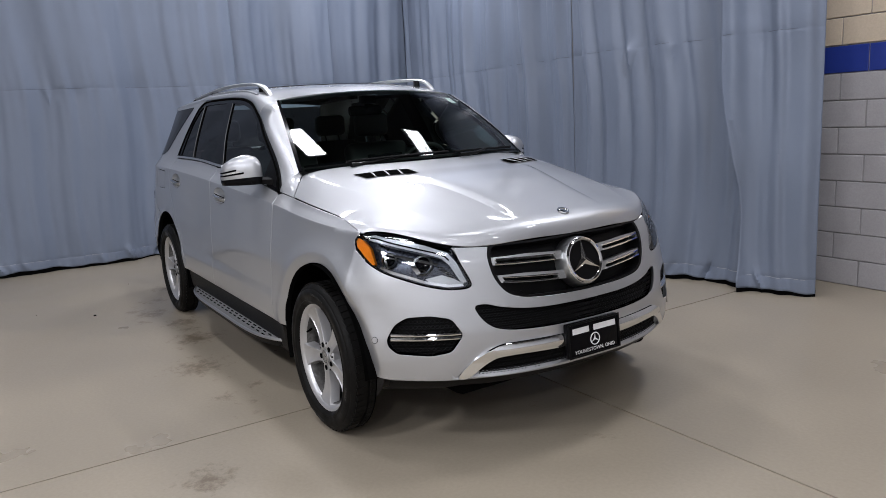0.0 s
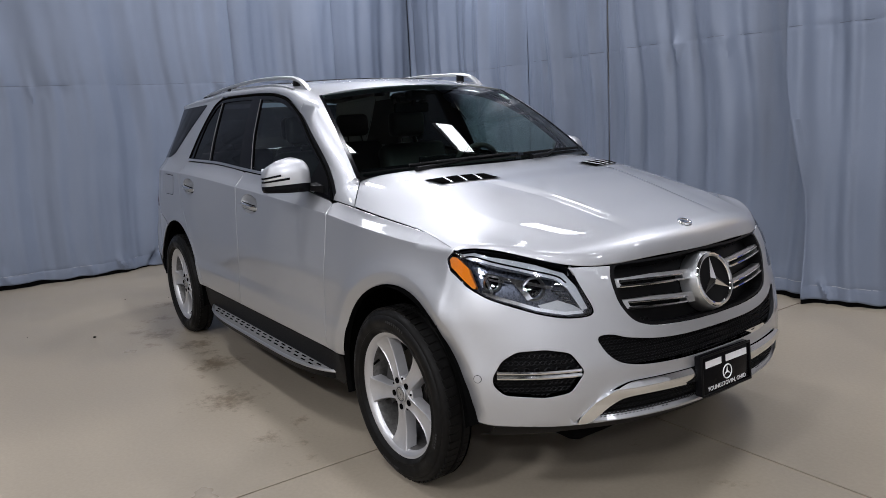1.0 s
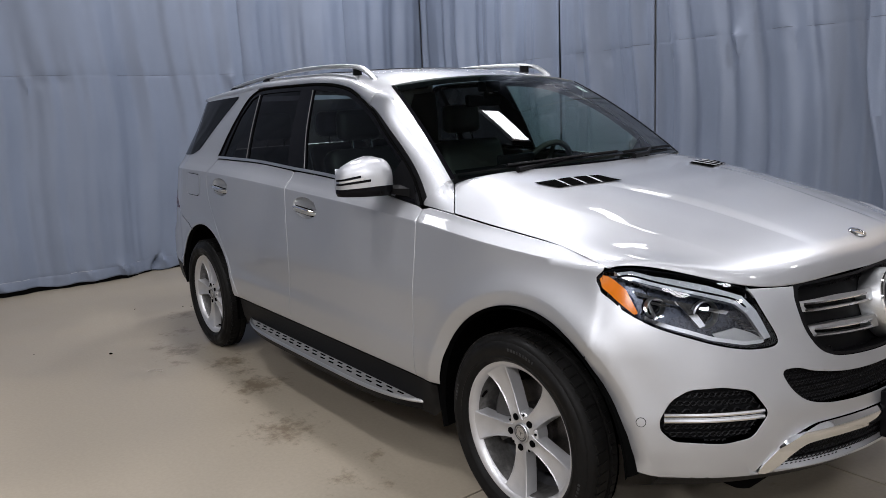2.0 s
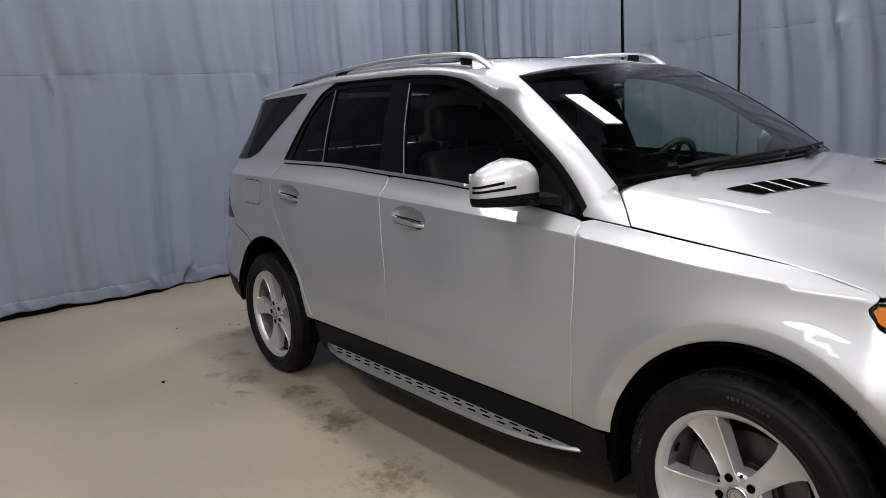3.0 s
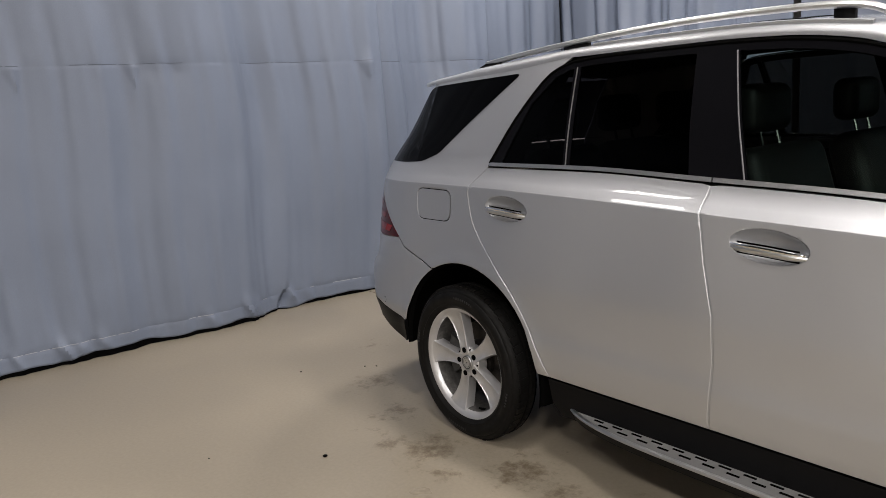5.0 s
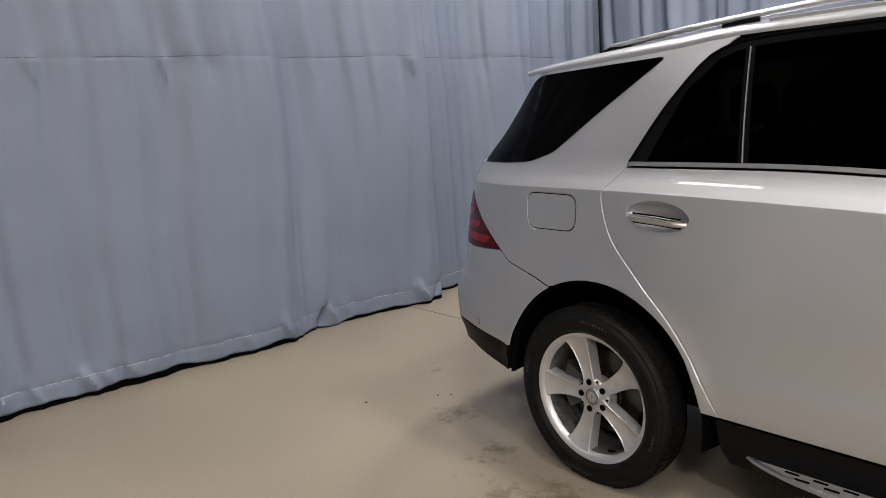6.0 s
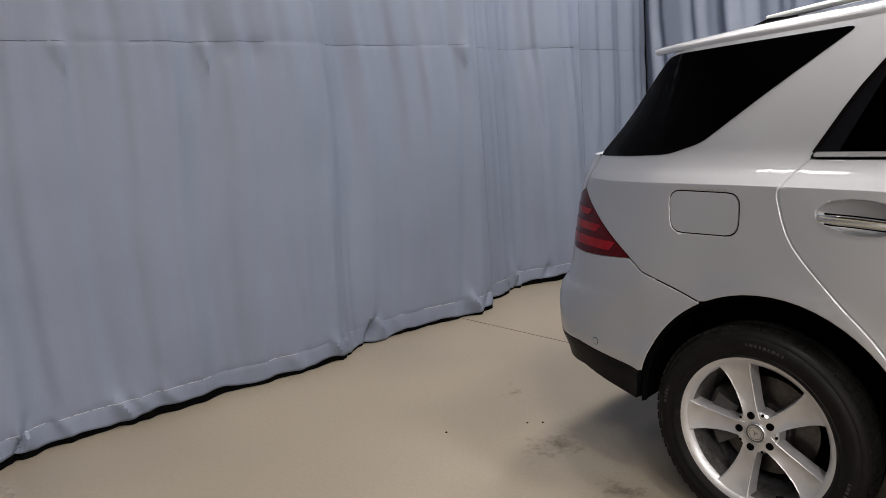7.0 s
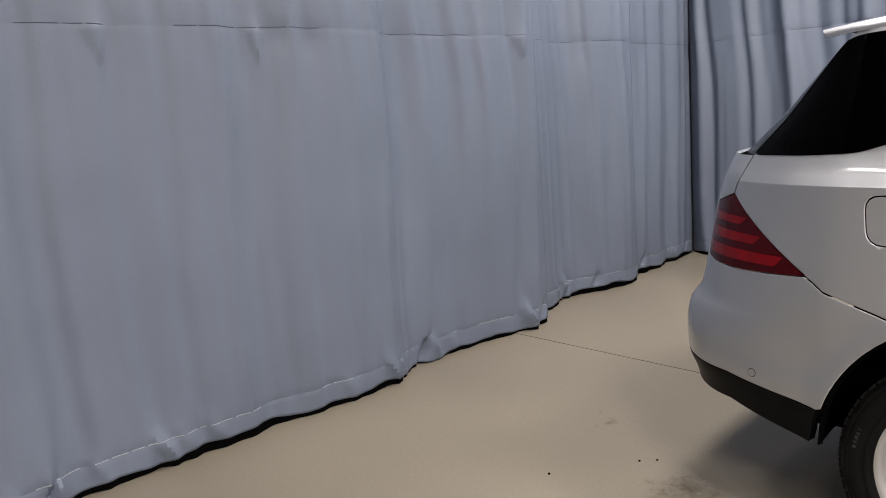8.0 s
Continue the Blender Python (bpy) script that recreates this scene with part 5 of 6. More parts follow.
# ---- headlights ----
for sd in (1, -1):
    lamp_back = sheet("headlight", HEADLIGHT, sunk(wrap, 0.060), LAMPGREY, suv, sd, h=0.02, lip=0, label="clear headlight with amber corner and twin projectors")
    sheet("lamp_lens", HEADLIGHT, wrap, LENS, lamp_back, sd, h=0.015, lip=0, push=-0.001, label="clear plastic lens")
    inner = [(0.60 + (u - 0.60) * 0.975, 0.862 + (z - 0.862) * 0.965) for u, z in HEADLIGHT]
    sheet("lamp_rim", HEADLIGHT, wrap, GLOSSBLACK, lamp_back, sd, h=0.012, holes=[inner], lip=0.02, push=-0.004, label="black lamp rim")
    # daytime running strip along the top
    DRL = [(0.384, 0.962), (0.45, 0.968), (0.607, 0.946), (0.735, 0.924), (0.840, 0.892), (0.878, 0.852), (0.916, 0.776), (0.894, 0.772), (0.846, 0.845), (0.811, 0.872), (0.699, 0.896), (0.567, 0.921), (0.42, 0.945)]
    sheet("light_guide", [(u, z + 0.007 * float(ramp(z, 0.8, 0.9))) for u, z in DRL], sunk(wrap, 0.007), GUIDE, lamp_back, sd, h=0.01, lip=0.015, label="white daytime light guide")
    slit = [(0.40, 0.9585), (0.45, 0.965), (0.567, 0.947), (0.70, 0.921), (0.81, 0.896), (0.845, 0.872)]
    q = sunk(wrap, 0.006)(np.array([u for u, z in slit]), np.array([z - 0.004 for u, z in slit])) * (1, sd, 1)
    bm = bmesh.new()
    tube(bm, [tuple(p) for p in smooth_line(q, 4)], 0.0032, 6)
    part("guide_slit", bm, GLOSSBLACK, lamp_back, "dark line in the light guide")
    low_slit = [(0.46, 0.9465), (0.567, 0.930), (0.70, 0.904), (0.80, 0.880)]
    q = sunk(wrap, 0.0065)(np.array([u for u, z in low_slit]), np.array([z for u, z in low_slit])) * (1, sd, 1)
    bm = bmesh.new()
    tube(bm, [tuple(p) for p in smooth_line(q, 4)], 0.0020, 6)
    part("guide_slit", bm, LAMPGREY, lamp_back)
    for name, blade, depth, mat, label in (("reflector_blade", [(0.622, 0.897), (0.646, 0.893), (0.686, 0.860), (0.714, 0.822), (0.694, 0.816), (0.664, 0.850)], 0.024, CHROME, "bright curved reflector blade"),
                                           ("reflector_blade", [(0.520, 0.893), (0.534, 0.893), (0.566, 0.846), (0.552, 0.842)], 0.026, CHROME, "bright reflector blade"),
                                           ("reflector_blade", [(0.536, 0.897), (0.606, 0.886), (0.604, 0.879), (0.540, 0.889)], 0.026, CHROME, "bright reflector blade"),
                                           ("lower_reflector", [(0.735, 0.797), (0.81, 0.811), (0.860, 0.794), (0.908, 0.768), (0.826, 0.766), (0.755, 0.779)], 0.024, SATIN, "pale lower reflector")):
        sheet(name, blade, sunk(wrap, depth), mat, lamp_back, sd, h=0.008, lip=0.008, label=label)
    DRL2 = [(0.46, 0.925), (0.567, 0.908), (0.699, 0.884), (0.80, 0.862), (0.79, 0.852), (0.699, 0.872), (0.567, 0.898), (0.47, 0.915)]
    sheet("chrome_brow", DRL2, sunk(wrap, 0.03), CHROME, lamp_back, sd, h=0.01, lip=0.02, label="chrome reflector")
    sheet("amber_corner", rounded([(0.320, 0.944), (0.345, 0.957), (0.370, 0.955), (0.440, 0.922), (0.492, 0.860), (0.480, 0.854), (0.40, 0.895)], 0.008), sunk(wrap, 0.005), AMBER, lamp_back, sd, h=0.01, lip=0.02, label="amber side marker")
    CH = [(0.51, 0.846), (0.573, 0.824), (0.727, 0.779), (0.835, 0.759), (0.905, 0.760), (0.90, 0.770), (0.835, 0.770), (0.727, 0.791), (0.573, 0.836), (0.515, 0.856)]
    sheet("chrome_base", CH, sunk(wrap, 0.022), CHROME, lamp_back, sd, h=0.01, lip=0.01, label="chrome lower reflector")
    for k in range(5):
        us = np.array([0.786, 0.822]) + 0.012 * k
        q = sunk(wrap, 0.012)(us, np.array([0.846, 0.838]) - 0.0105 * k) * (1, sd, 1)
        bm = bmesh.new()
        tube(bm, [tuple(p) for p in q], 0.0028, 6)
        part("led_bar", bm, CHROME, lamp_back)
    for u, z, rr in ((0.580, 0.868, 0.026), (0.738, 0.846, 0.035)):
        q = wrap(np.array([u]), np.array([z]))[0]
        at = Vector((q[0] - 0.055, (q[1] + 0.02) * sd, z - 0.004))
        face = Matrix.Translation(at) @ Vector((0.90, -0.42 * sd, 0.08)).to_track_quat("Z", "Y").to_matrix().to_4x4()
        bm = bmesh.new()
        lathe(bm, [(rr * 1.26, 0.008), (rr * 1.20, 0.020), (rr * 1.10, 0.023), (rr * 1.02, 0.016), (rr * 0.98, 0.004), (rr * 0.96, -0.02)], face, 28)
        pr = part("projector", bm, SATIN, lamp_back, "satin projector bezel")
        bm = bmesh.new()
        lathe(bm, [(0.0, rr * 0.55), (rr * 0.35, rr * 0.50), (rr * 0.7, rr * 0.30), (rr * 0.96, 0.0), (rr * 0.98, -0.02)], face, 28)
        part("projector_lens", bm, GLOSSBLACK, pr, "dark glass projector lens")

# ---- number plate with dealer lettering as bars ----
plate = tagged(new("dealer_plate"), "", "")
plate.parent = suv
plate.location = (0.886, -0.013, 0.474)
plate.rotation_euler = (0, radians(-4), 0)
bm = bmesh.new()
box(bm, (-0.030, -0.150, -0.076), (0.004, 0.150, 0.076), 0.006)
part("plate_panel", bm, GLOSSBLACK, plate, "black dealer plate")
for lo, hi in (((-0.150, 0.068), (0.150, 0.077)), ((-0.150, -0.077), (0.150, -0.068)), ((-0.152, -0.077), (-0.144, 0.077)), ((0.144, -0.077), (0.152, 0.077))):
    bm = bmesh.new()
    box(bm, (0.003, lo[0], lo[1]), (0.0085, hi[0], hi[1]), 0.002)
    part("plate_frame", bm, PLASTIC, plate)
# two words become plain bars
for a, b in ((-0.126, -0.030), (-0.004, 0.128)):
    bm = bmesh.new()
    box(bm, (0.004, a, 0.027), (0.0055, b, 0.053), 0.0006, 1)
    part("lettering_bar", bm, LETTER, plate, "white lettering bar")
bm = bmesh.new()
star(bm, Matrix.Translation((0.0045, 0, -0.010)) @ Matrix.Rotation(radians(90), 4, "Y") @ Matrix.Rotation(radians(90), 4, "Z") @ Matrix.Scale(0.5, 4), 0.052, 0.005, 0.05)
part("printed_star", bm, LETTER, plate, "white ring with three arms")
text = bpy.data.curves.new("town_lettering", "FONT")
text.body, text.size, text.align_x, text.align_y, text.extrude = "YOUNGSTOWN, OHIO", 0.0225, "CENTER", "CENTER", 0.0005
town = new("temp_text", text)
bpy.context.view_layer.update()
town_mesh = bpy.data.meshes.new_from_object(town)
bpy.data.objects.remove(town)
town_mesh.materials.clear()
town_mesh.materials.append(LETTER)
town = new("town_lettering", town_mesh)
town.parent = plate
town.matrix_local = Matrix.Translation((0.005, 0, -0.054)) @ Matrix.Rotation(radians(90), 4, "Z") @ Matrix.Rotation(radians(90), 4, "X")
tagged(town, "white lettering")

# ---- door mirrors ----
MIRROR_PLAN = rounded([(-0.940, -1.050), (-0.872, -1.052), (-0.790, -0.985), (-0.752, -0.905), (-0.762, -0.858), (-0.940, -0.856)], 0.045, 6)


def mirror_shell(sd, low, v0, v1, grow=0.0, rows=12):
    """Part of the mirror housing between the levels v0 and v1 of its height; the top slopes down outwards and is rounded."""
    bm = bmesh.new()
    loops = []
    for i in range(rows + 1):
        v = v0 + (v1 - v0) * i / rows
        k = max(0.0, (v - 0.42) / 0.58)
        shrink = 0.05 + 0.95 * (1 - min(1.0, k) ** 3.0) ** (1 / 2.3)
        foot = 1 - 0.05 * max(0.0, 0.12 - v) / 0.12
        loop = []
        for x, y in MIRROR_PLAN:
            px, py = -0.885 + (x + 0.885) * (0.25 + 0.75 * shrink) * foot, -0.935 + (y + 0.935) * (0.42 + 0.58 * shrink) * foot
            n = Vector((px + 0.86, py + 0.95)).normalized() * grow
            top = 1.293 - 1.15 * max(0.0, -0.90 - py) ** 1.7 - 2.2 * max(0.0, py + 0.90) ** 1.7
            loop.append((px + n.x, (py + n.y) * sd, low + (top - low) * v))
        loops.append(loop)
    return bm, loft(bm, loops, closed=True)


for sd in (1, -1):
    mirror = new("door_mirror")
    mirror.parent = suv
    tagged(mirror, "silver door mirror with a black base")
    bm, vs = mirror_shell(sd, 1.134, 0.270, 1.0)
    bm.faces.new(vs[-1])
    part("mirror_cap", bm, PAINT, mirror, "silver painted mirror cap")
    bm, vs = mirror_shell(sd, 1.134, 0.0, 0.262, -0.002)
    bm.faces.new(vs[0][::-1])
    bm.faces.new(vs[-1])
    part("mirror_base", bm, GLOSSBLACK, mirror, "gloss black mirror base")
    bm = bmesh.new()
    rows = []
    for z in np.linspace(1.168, 1.246, 6):
        hw = 0.080 * (1 - max(0, max(0, z - 1.22) / 0.06) ** 3 * 0.30)
        rows.append([(-0.9415, (-0.953 + hw * q) * sd, z) for q in (-1, -0.5, 0, 0.5, 1)])
    loft(bm, rows)
    part("mirror_glass", bm, CHROME, mirror, "mirror glass")
    for va, vb, y_end, grow, mat, name, label in ((0.565, 0.635, -0.985, 0.0012, GLOSSBLACK, "signal_slot", "dark signal slot"), (0.415, 0.485, -0.960, 0.0012, GLOSSBLACK, "signal_slot", "dark signal slot"),
                                                  (0.505, 0.545, -0.975, 0.0016, CHROME, "signal_lens", "bright signal lens")):
        bm, vs = mirror_shell(sd, 1.134, va, vb, grow, rows=2)
        cut = [v for row in vs for v in row if v.co.x < -0.905 or v.co.y * sd > y_end]
        bmesh.ops.delete(bm, geom=cut, context="VERTS")
        part(name, bm, mat, mirror, label)
    bm = bmesh.new()
    loft(bm, [[(x, y * sd, z) for x, z in ((-0.88, 1.134), (-0.88, 1.160), (-0.83, 1.164), (-0.765, 1.158), (-0.765, 1.136))] for y in (-0.93, -0.87)]
         + [[(x, -0.835 * sd, z) for x, z in ((-0.80, 1.130), (-0.80, 1.166), (-0.76, 1.172), (-0.69, 1.160), (-0.69, 1.126))]], closed=True)
    part("mirror_arm", bm, PLASTIC, mirror, "black mirror arm")
    sheet("mirror_foot", [(-0.88, 1.155), (-0.66, 1.115), (-0.70, 1.19), (-0.80, 1.272), (-0.86, 1.20)], wrap, PLASTIC, mirror, sd, push=0.004, lip=0.012, h=0.02, label="black plastic mirror foot")

# ---- running boards ----
def board_edge(x):
    t = (x + 1.43) / 0.90
    return -0.885 - 0.118 * max(0.0, 1 - abs(t) ** 5) ** 0.8


stud = bmesh.new()
box(stud, (-0.022, -0.005, 0.0), (0.022, 0.005, 0.004), 0.002, 1)
stud_mesh = bpy.data.meshes.new("tread_stud")
stud.to_mesh(stud_mesh)
stud.free()
stud_mesh.materials.append(SEAL)
for sd in (1, -1):
    board = new("running_board")
    board.parent = suv
    tagged(board, "aluminium running board with black rubber studs")
    xs = np.linspace(-0.53, -2.33, 60)
    bm = bmesh.new()
    loft(bm, [[(x, y * sd, z) for y, z in ((-0.86, 0.297), (-0.86, 0.304), (board_edge(x) + 0.012, 0.304), (board_edge(x) + 0.012, 0.297))] for x in xs], closed=True)
    part("tread_plate", bm, TREAD, board, "brushed aluminium tread plate")
    bm = bmesh.new()
    tube(bm, [(x, (board_edge(x) + 0.006) * sd, 0.301) for x in xs], 0.0085, 8)
    part("bright_edge", bm, SATIN, board, "bright front edge strip")
    bm = bmesh.new()
    loft(bm, [[(x, y * sd, z) for y, z in ((-0.80, 0.296), (board_edge(x) + 0.004, 0.296), (board_edge(x) + 0.016, 0.262), (-0.80, 0.245))] for x in xs], closed=True)
    part("board_body", bm, PLASTIC, board, "black plastic board body")
    for row, yy in enumerate((-0.905, -0.930, -0.955)):
        for k in range(19):
            x = -0.66 - k * 0.085 - (0.042 if row % 2 else 0)
            if board_edge(x) < yy - 0.02:
                ob = new("tread_stud", stud_mesh)
                ob.parent = board
                ob.location = (x, yy * sd, 0.3035)

# ---- wheels ----
def flatten(bm, m):
    """Presses a tyre flat where it meets the floor."""
    back_m = m.inverted()
    for v in bm.verts:
        q = m @ v.co
        if q.z < 0.0015:
            q.z = 0.0015
            v.co = back_m @ q


def wheel(parent, x, hub_z, side, first, valve):
    root = new("wheel")
    root.parent = parent
    tagged(root, "five-spoke silver alloy wheel with a black tyre")
    root.matrix_local = Matrix.Translation((x, side * -0.822, hub_z)) @ Matrix.Rotation(radians(90 if side > 0 else -90), 4, "X") @ Matrix.Rotation(radians(first), 4, "Z")
    eye = Matrix.Identity(4)
    R = 0.355
    bm = bmesh.new()
    g = 0.009
    flank = [(R, 0.078), (0.353, 0.092), (0.348, 0.104), (0.341, 0.113), (0.334, 0.1175), (0.331, 0.1175), (0.328, 0.122), (0.322, 0.125), (0.318, 0.1275), (0.300, 0.1285), (0.297, 0.127), (0.281, 0.1255), (0.279, 0.127),
             (0.274, 0.1265), (0.271, 0.124), (0.262, 0.116), (0.256, 0.106), (0.247, 0.098)]
    ribs = [(R, -0.046), (R - g, -0.044), (R - g, -0.036), (R, -0.034), (R, -0.006), (R - g, -0.004), (R - g, 0.004), (R, 0.006), (R, 0.034), (R - g, 0.036), (R - g, 0.044), (R, 0.046)]
    lathe(bm, [(r, -h) for r, h in flank[::-1]] + ribs + flank, eye, 84)
    flatten(bm, root.matrix_local)
    tyre = part("tyre", bm, RUBBER, root, "black road tyre")
    # shoulder tread blocks
    bm = bmesh.new()
    for k in range(64):
        a = 2 * math.pi * k / 64
        for z0, z1, w in ((0.052, 0.098, 0.0135), (-0.098, -0.052, 0.0135), (0.010, 0.031, 0.0150), (-0.031, -0.010, 0.0150)):
            box(bm, (R - 0.014, -w, z0), (R + 0.0025, w, z1), m=Matrix.Rotation(a, 4, "Z") @ Matrix.Rotation(radians(8 if z0 > 0 else -8), 4, "X"))
    flatten(bm, root.matrix_local)
    tagged(part("tread", bm, RUBBER, root, smooth=False), "black shoulder tread blocks", kind="stuff")
    # moulded sidewall marks, as plain bars; highlights on them are put into a paler colour
    bm = bmesh.new()
    for start, count in ((70, 9), (250, 9), (160, 5), (338, 5)):
        for k in range(count):
            w = 0.0030 + 0.0026 * ((k * 7 + start) % 5) / 4
            box(bm, (0.304, -w, 0.1276), (0.3135, w, 0.1293), 0.0006, 1, m=Matrix.Rotation(radians(start - first + k * 2.7), 4, "Z"))
    tagged(part("sidewall_mark", bm, GLOSSMARK, root, "raised marks on the sidewall, paler to paint their highlights", smooth=False), kind="stuff")
    bm = bmesh.new()
    lathe(bm, [(0.2220, -0.012), (0.2240, 0.040), (0.2270, 0.072), (0.2300, 0.083)], eye, 72)
    part("barrel", bm, DARKALLOY, root, "darker inner barrel of the rim")
    bm = bmesh.new()
    lathe(bm, [(0.2300, 0.083), (0.231, 0.086), (0.240, 0.099), (0.250, 0.1075), (0.258, 0.1090), (0.2605, 0.105), (0.254, 0.095), (0.252, -0.012)], eye, 72)
    rim = part("rim", bm, ALLOY, root, "silver alloy rim")
    bm = bmesh.new()
    lathe(bm, [(0.2218, -0.010), (0.216, -0.03), (0.214, -0.10), (0.248, -0.10), (0.2515, -0.010)], eye, 60)
    part("rim_barrel", bm, BARREL, rim, "grey rim barrel")
    for k in range(5):
        a = 2 * math.pi * k / 5
        rows = []
        for r, w, h, th, groove in ((0.040, 0.027, 0.083, 0.05, 0.0), (0.065, 0.026, 0.084, 0.045, 0.001), (0.10, 0.027, 0.081, 0.045, 0.004), (0.14, 0.032, 0.080, 0.045, 0.007), (0.18, 0.039, 0.083, 0.045, 0.007),
                                    (0.21, 0.047, 0.089, 0.045, 0.005), (0.232, 0.057, 0.0960, 0.045, 0.002), (0.246, 0.066, 0.1020, 0.035, 0.0)):
            q = [(-w * 1.14, h - th), (-w * 1.05, h - 0.012), (-w * 1.0, h - 0.002), (-w * 0.93, h), (-w * 0.86, h - groove * 0.6), (0.0, h - groove * 1.6), (w * 0.86, h - groove * 0.6), (w * 0.93, h), (w * 1.0, h - 0.002), (w * 1.05, h - 0.012), (w * 1.14, h - th)]
            rows.append([Matrix.Rotation(a, 4, "Z") @ Vector((r, yy, zz)) for yy, zz in q])
        bm = bmesh.new()
        loft(bm, rows, closed=True)
        part("spoke", bm, ALLOY, rim)
    bm = bmesh.new()
    lathe(bm, [(0.0, 0.080), (0.036, 0.080), (0.066, 0.0815), (0.072, 0.074), (0.074, 0.03)], eye, 40)
    part("hub_plate", bm, ALLOY, rim)
    bm = bmesh.new()
    turn = Matrix.Rotation(radians(valve), 4, "Z")
    tube(bm, [turn @ Vector(p) for p in ((0.226, 0.012, 0.060), (0.217, 0.012, 0.078), (0.210, 0.012, 0.092))], [0.0058, 0.0050, 0.0046], 8)
    part("tyre_valve", bm, SEAL, rim, "black tyre valve")
    bm = bmesh.new()
    lathe(bm, [(0.0, 0.089), (0.024, 0.0888), (0.027, 0.0895), (0.031, 0.0895), (0.0335, 0.087), (0.034, 0.078)], eye, 32)
    cap = part("centre_cap", bm, SATIN, rim, "silver centre cap")
    bm = bmesh.new()
    lathe(bm, [(0.0255, 0.0896), (0.0265, 0.0902), (0.0295, 0.0902), (0.0305, 0.0896)], eye, 28)
    part("cap_ring", bm, BARREL, cap, "dull grey ring")
    bm = bmesh.new()
    star(bm, Matrix.Translation((0, 0, 0.0868)) @ Matrix.Scale(0.3, 4), 0.070, 0.004, 0.066)
    part("cap_star", bm, BARREL, cap, "raised three-armed emblem")
    for k in range(5):
        a = 2 * math.pi * k / 5
        bm = bmesh.new()
        lathe(bm, [(0.0, 0.0845), (0.0105, 0.0850), (0.0118, 0.0862), (0.0124, 0.0862), (0.0128, 0.078)], Matrix.Translation((0.057 * math.cos(a), 0.057 * math.sin(a), 0)), 18)
        bolt = part("bolt_hole", bm, SEAL, rim)
        bm = bmesh.new()
        lathe(bm, [(0.0, 0.0865), (0.0065, 0.0862), (0.0075, 0.083)], Matrix.Translation((0.057 * math.cos(a), 0.057 * math.sin(a), 0)), 6)
        part("wheel_bolt", bm, SEAL, root, "dark wheel bolt")
        a += math.pi / 5
        bm = bmesh.new()
        lathe(bm, [(0.0, 0.0828), (0.0045, 0.0830), (0.0050, 0.078)], Matrix.Translation((0.0655 * math.cos(a), 0.0655 * math.sin(a), 0)), 10)
        part("dimple", bm, SEAL, rim)
    bm = bmesh.new()
    lathe(bm, [(0.06, 0.02), (0.085, 0.02), (0.09, 0.0), (0.168, 0.0), (0.168, -0.025), (0.06, -0.025)], eye, 48)
    part("brake_disc", bm, DISC, root, "worn steel brake disc")
    bm = bmesh.new()
    rows = []
    for a in range(-32, 33, 8):
        c, s = math.cos(radians(a + 180 - first)), math.sin(radians(a + 180 - first))
        rows.append([Vector((r * c, r * s, z)) for r, z in ((0.10, 0.03), (0.12, 0.042), (0.175, 0.045), (0.192, 0.03), (0.192, -0.05), (0.10, -0.05))])
    vs = loft(bm, rows, closed=True)
    bm.faces.new(vs[0])
    bm.faces.new(vs[-1])
    part("brake_caliper", bm, CALIPER, root, "dark brake caliper")
    bm = bmesh.new()
    lathe(bm, [(0.0, -0.06), (0.222, -0.06)], eye, 32)
    part("backing_plate", bm, SEAL, root)
    return root


for hx, (wx, wz), first, valve in ((HUB_F, WHEEL_F, 47, 108), (HUB_R, WHEEL_R, 35, 252)):
    for sd in (1, -1):
        wheel(suv, wx, wz, sd, first, valve)
        bm = bmesh.new()
        rows = []
        for a in (range(2, 195, 8) if hx > -1 else range(-12, 186, 8)):
            c, s = math.cos(radians(a)), math.sin(radians(a))
            rows.append([(hx + r * c, sd * y, HUB_Z + r * s) for y, r in ((-0.935, ARCH - 0.004), (-0.915, ARCH - 0.012), (-0.90, ARCH - 0.006), (-0.8, ARCH + 0.004), (-0.58, ARCH + 0.004))])
        loft(bm, rows)
        liner = part("wheel_arch_liner", bm, SEAL, suv, "black wheel arch liner")
        bm = bmesh.new()
        box(bm, (hx - 0.47, min(-0.60 * sd, -0.50 * sd), 0.27), (hx + 0.47, max(-0.60 * sd, -0.50 * sd), 0.86), 0.01)
        part("wheelhouse_wall", bm, SEAL, liner)
        ends = (8, 170) if hx > -1 else (10, 172)
        sheet("arch_closing", arc(hx, HUB_Z, 0.56, *ends, 24) + arc(hx, HUB_Z, 0.447, *ends[::-1], 24), sunk(wrap, 0.018), SEAL, liner, sd, h=0.04, lip=0)

# ---- underside and cabin ----
bm = bmesh.new()
box(bm, (-3.70, -0.58, 0.26), (0.66, 0.58, 0.44), 0.04)
part("underbody", bm, SEAL, suv)
bm = bmesh.new()
box(bm, (-2.38, -0.89, 0.262), (-0.50, 0.89, 0.45), 0.03)
part("floor_pan", bm, SEAL, suv)
bm = bmesh.new()
box(bm, (-0.47, -0.80, 0.45), (-0.44, 0.80, 1.12), 0.005)
part("bulkhead", bm, SEAL, suv)
for sd in (1, -1):
    sheet("door_lining", [(-0.62, 1.07), (-0.62, 0.47), (-2.33, 0.47), (-2.50, 0.86), (-3.40, 0.90), (-3.5, 1.2), (-2.80, 1.21), (-1.74, 1.175)], sunk(wrap, 0.05), TRIM, suv, sd, h=0.08, lip=0, label="dark door lining")
    sheet("pillar_lining", [(-2.64, 1.23), (-2.46, 1.60), (-2.72, 1.59), (-3.15, 1.25)], sunk(wrap, 0.02), TRIM, suv, sd, h=0.06, lip=0)
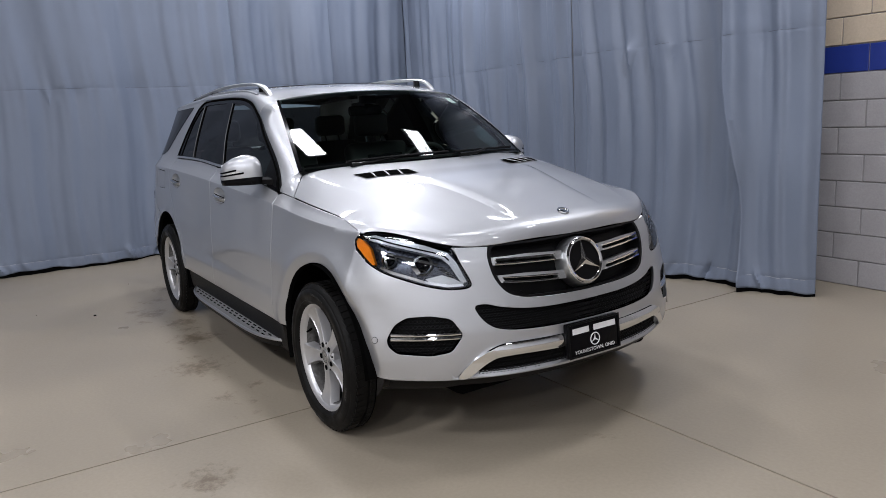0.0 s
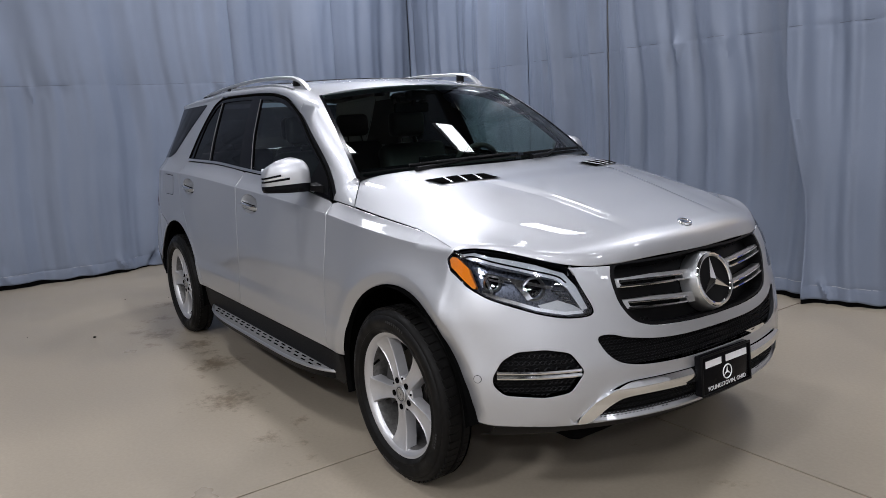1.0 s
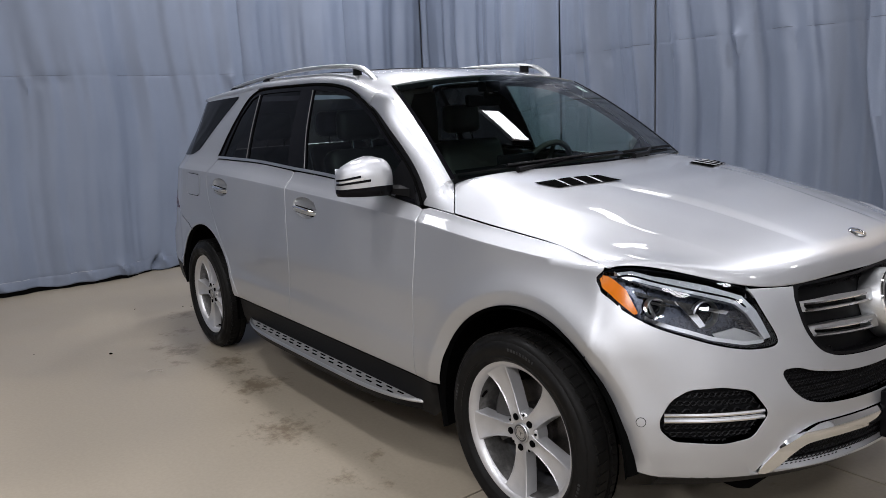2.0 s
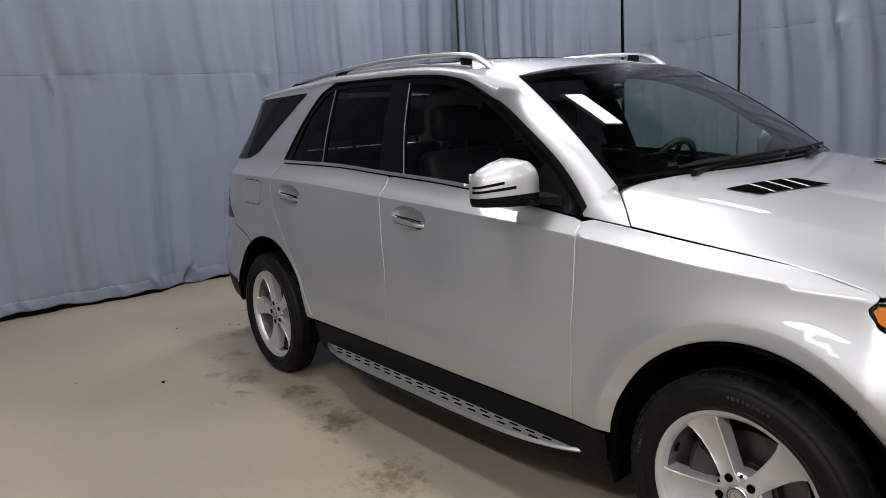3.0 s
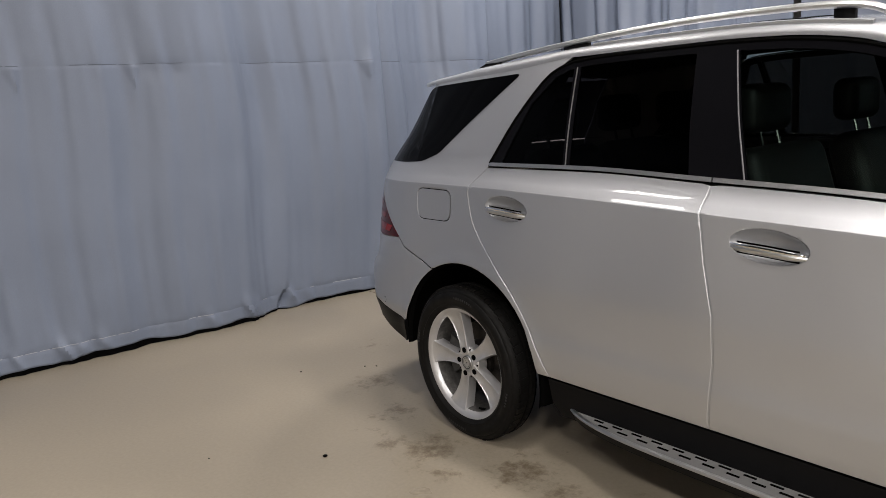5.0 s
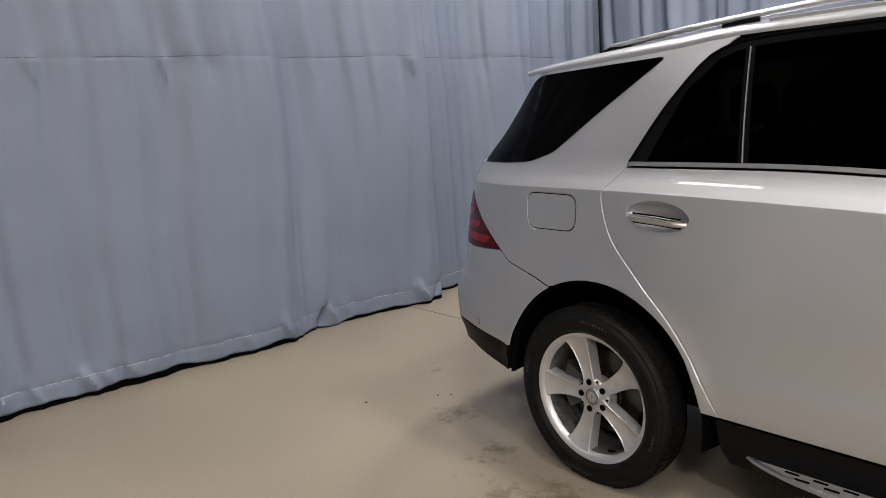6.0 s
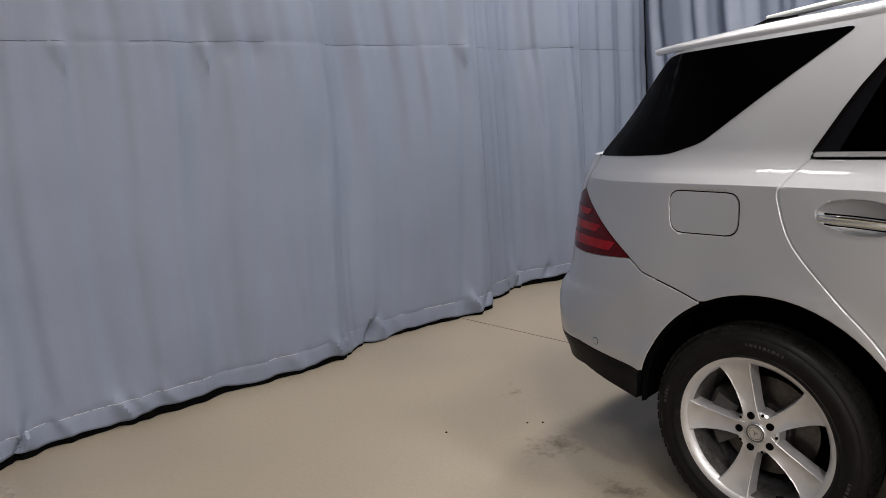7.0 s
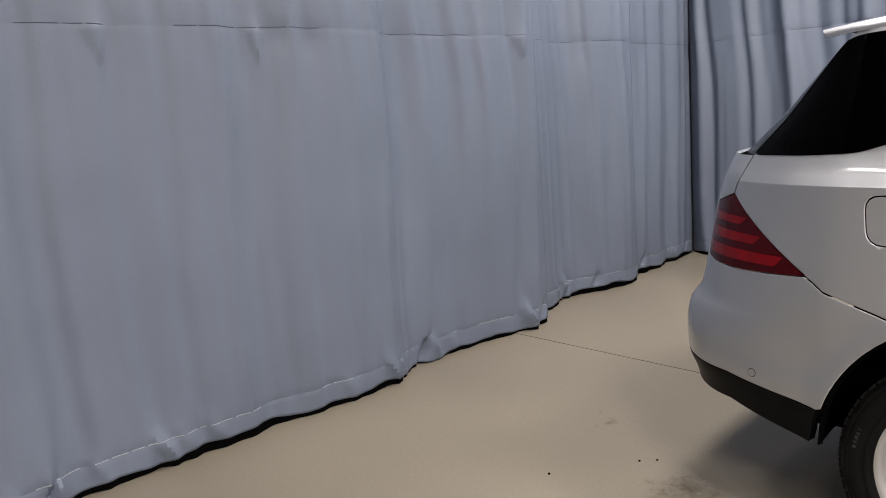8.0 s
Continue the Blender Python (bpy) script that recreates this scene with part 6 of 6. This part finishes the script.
sheet("headliner", RECT(-3.35, -1.20, -0.9, 0.9, 12), sunk(roof_surface, 0.035), HEADLINER, suv, h=0.07, lip=0, label="grey fabric headliner")

bm = bmesh.new()
rows = []
for y in np.linspace(-0.72, 0.72, 19):
    hump = 0.035 * math.exp(-((y - 0.36) / 0.17) ** 2)
    rows.append([(-0.46 + 0.1 * (1 - (y / 0.75) ** 2), y, 1.15), (-0.60, y, 1.168), (-0.80, y, 1.165 + hump), (-0.93, y, 1.145 + hump), (-0.975, y, 1.09 + hump * 0.5), (-0.95, y, 0.98), (-0.88, y, 0.80), (-0.75, y, 0.60)])
loft(bm, rows)
dash = part("dashboard", bm, TRIM, suv, "dark dashboard")
bm = bmesh.new()
box(bm, (-0.96, -0.12, 1.13), (-0.935, 0.12, 1.235), 0.008)
part("screen_display", bm, GLOSSBLACK, dash, "black centre screen")
bm = bmesh.new()
wheel_m = Matrix.Translation((-1.12, 0.37, 1.10)) @ Matrix.Rotation(radians(-64), 4, "Y")
lathe(bm, [(0.185 + 0.016 * math.cos(a), 0.016 * math.sin(a)) for a in (2 * math.pi * k / 10 for k in range(10))], wheel_m, 48, closed=True)
steer = part("steering_wheel", bm, LEATHER, suv, "black leather steering wheel")
bm = bmesh.new()
lathe(bm, [(0.0, 0.03), (0.06, 0.025), (0.075, 0.0), (0.06, -0.05)], wheel_m, 24)
for a in (0, 90, 180):
    tube(bm, [wheel_m @ Vector((0.05 * math.cos(radians(a + 180)), 0.05 * math.sin(radians(a + 180)), 0)), wheel_m @ Vector((0.18 * math.cos(radians(a + 180)), 0.18 * math.sin(radians(a + 180)), 0))], 0.016, 8, 0.6)
part("steering_hub", bm, TRIM, steer)


def seat(cx, y, width, name):
    root = new(name)
    root.parent = suv
    tagged(root, "black leather car seat with headrest")
    bm = bmesh.new()
    box(bm, (cx - 0.05, y - width / 2, 0.55), (cx + 0.45, y + width / 2, 0.74), 0.06, 3)
    part("cushion", bm, LEATHER, root)
    bm = bmesh.new()
    box(bm, (-0.07, -width / 2, 0.0), (0.07, width / 2, 0.62), 0.055, 3, m=Matrix.Translation((cx, y, 0.68)) @ Matrix.Rotation(radians(-16), 4, "Y"))
    part("backrest", bm, LEATHER, root)
    bm = bmesh.new()
    for q in (-0.06, 0.06):
        tube(bm, [(cx - 0.17, y + q, 1.24), (cx - 0.20, y + q, 1.36)], 0.007, 8)
    part("headrest_posts", bm, CHROME, root)
    bm = bmesh.new()
    box(bm, (cx - 0.26, y - 0.13, 1.32), (cx - 0.16, y + 0.13, 1.49), 0.04, 3)
    part("headrest", bm, LEATHER, root)
    return root


for y in (-0.37, 0.37):
    seat(-1.62, y, 0.5, "front_seat")
for y in (-0.46, 0.0, 0.46):
    seat(-2.55, y, 0.42, "rear_seat")
bm = bmesh.new()
box(bm, (-1.20, -0.115, 1.475), (-1.165, 0.115, 1.535), 0.015, 3)
tube(bm, [(-1.17, 0, 1.52), (-1.12, 0, 1.585)], 0.012, 8)
part("rear_view_mirror", bm, GLOSSBLACK, suv, "black rear-view mirror")
bm = bmesh.new()
box(bm, (-1.17, -0.05, 1.545), (-1.10, 0.05, 1.60), 0.012, 2)
part("camera_pod", bm, PLASTIC, suv)

# ---- cowl and wipers ----
bm = bmesh.new()
rows = []
for s in np.linspace(-0.98, 0.98, 25):
    f = windscreen_surface(np.array([0.03]), np.array([s]))[0]
    h = hood_surface(np.array([0.0]), np.array([s * 0.885]))[0]
    rows.append([(h[0] + 0.03, h[1], h[2] - 0.022), (0.5 * (f[0] + h[0]), h[1], h[2] - 0.012), (f[0], f[1], f[2] + 0.004)])
loft(bm, rows)
cowl = part("cowl", bm, PLASTIC, suv, "black plastic cowl")
for y0, y1, k1 in ((-0.50, 0.12, 0.045), (0.16, 0.66, 0.055)):
    bm = bmesh.new()
    pts = []
    for i in range(9):
        y = y0 + (y1 - y0) * i / 8
        q = windscreen_surface(np.array([0.035 + (k1 - 0.035) * i / 8]), np.array([y / 0.735]))[0]
        pts.append((q[0] + 0.010, y, q[2] + 0.010))
    tube(bm, pts, [0.007] * 9, 6)
    wip = part("wiper", bm, PLASTIC, cowl, "black wiper blade")
    bm = bmesh.new()
    q = windscreen_surface(np.array([0.0]), np.array([(y0 + 0.02) / 0.70]))[0]
    tube(bm, [(q[0] + 0.05, y0 + 0.0, q[2] + 0.01), (q[0] + 0.02, y0 + 0.14, q[2] + 0.014), pts[4]], [0.012, 0.009, 0.006], 8)
    part("wiper_arm", bm, PLASTIC, wip)
for y in (-0.36, 0.36):
    bm = bmesh.new()
    q = hood_surface(np.array([0.0]), np.array([-y / 0.87]))[0]
    box(bm, (q[0] - 0.05, y - 0.02, q[2] - 0.012), (q[0] - 0.02, y + 0.02, q[2] + 0.004), 0.004)
    part("washer_jet", bm, PLASTIC, cowl)

# ---- crumbs on the floor ----
def crumb(x, y, r, seed):
    rnd = random.Random(seed)
    bm = bmesh.new()
    bmesh.ops.create_icosphere(bm, subdivisions=2, radius=r)
    for v in bm.verts:
        v.co *= rnd.uniform(0.75, 1.15)
        v.co.z = max(v.co.z * 0.6, -r * 0.4) + r * 0.4
    ob = bm_object("crumb", bm, SEAL)
    ob.location = (x, y, 0)
    return tagged(ob, "small dark crumb of dirt on the concrete floor", "dirt crumb", group="floor crumbs")


for n, (x, y, r) in enumerate([(-3.225, -1.511, 0.011), (-4.316, -1.064, 0.006), (-3.6, -1.9, 0.004), (-4.1, -0.75, 0.005), (-4.05, -0.70, 0.005)]):
    crumb(x, y, r, n)
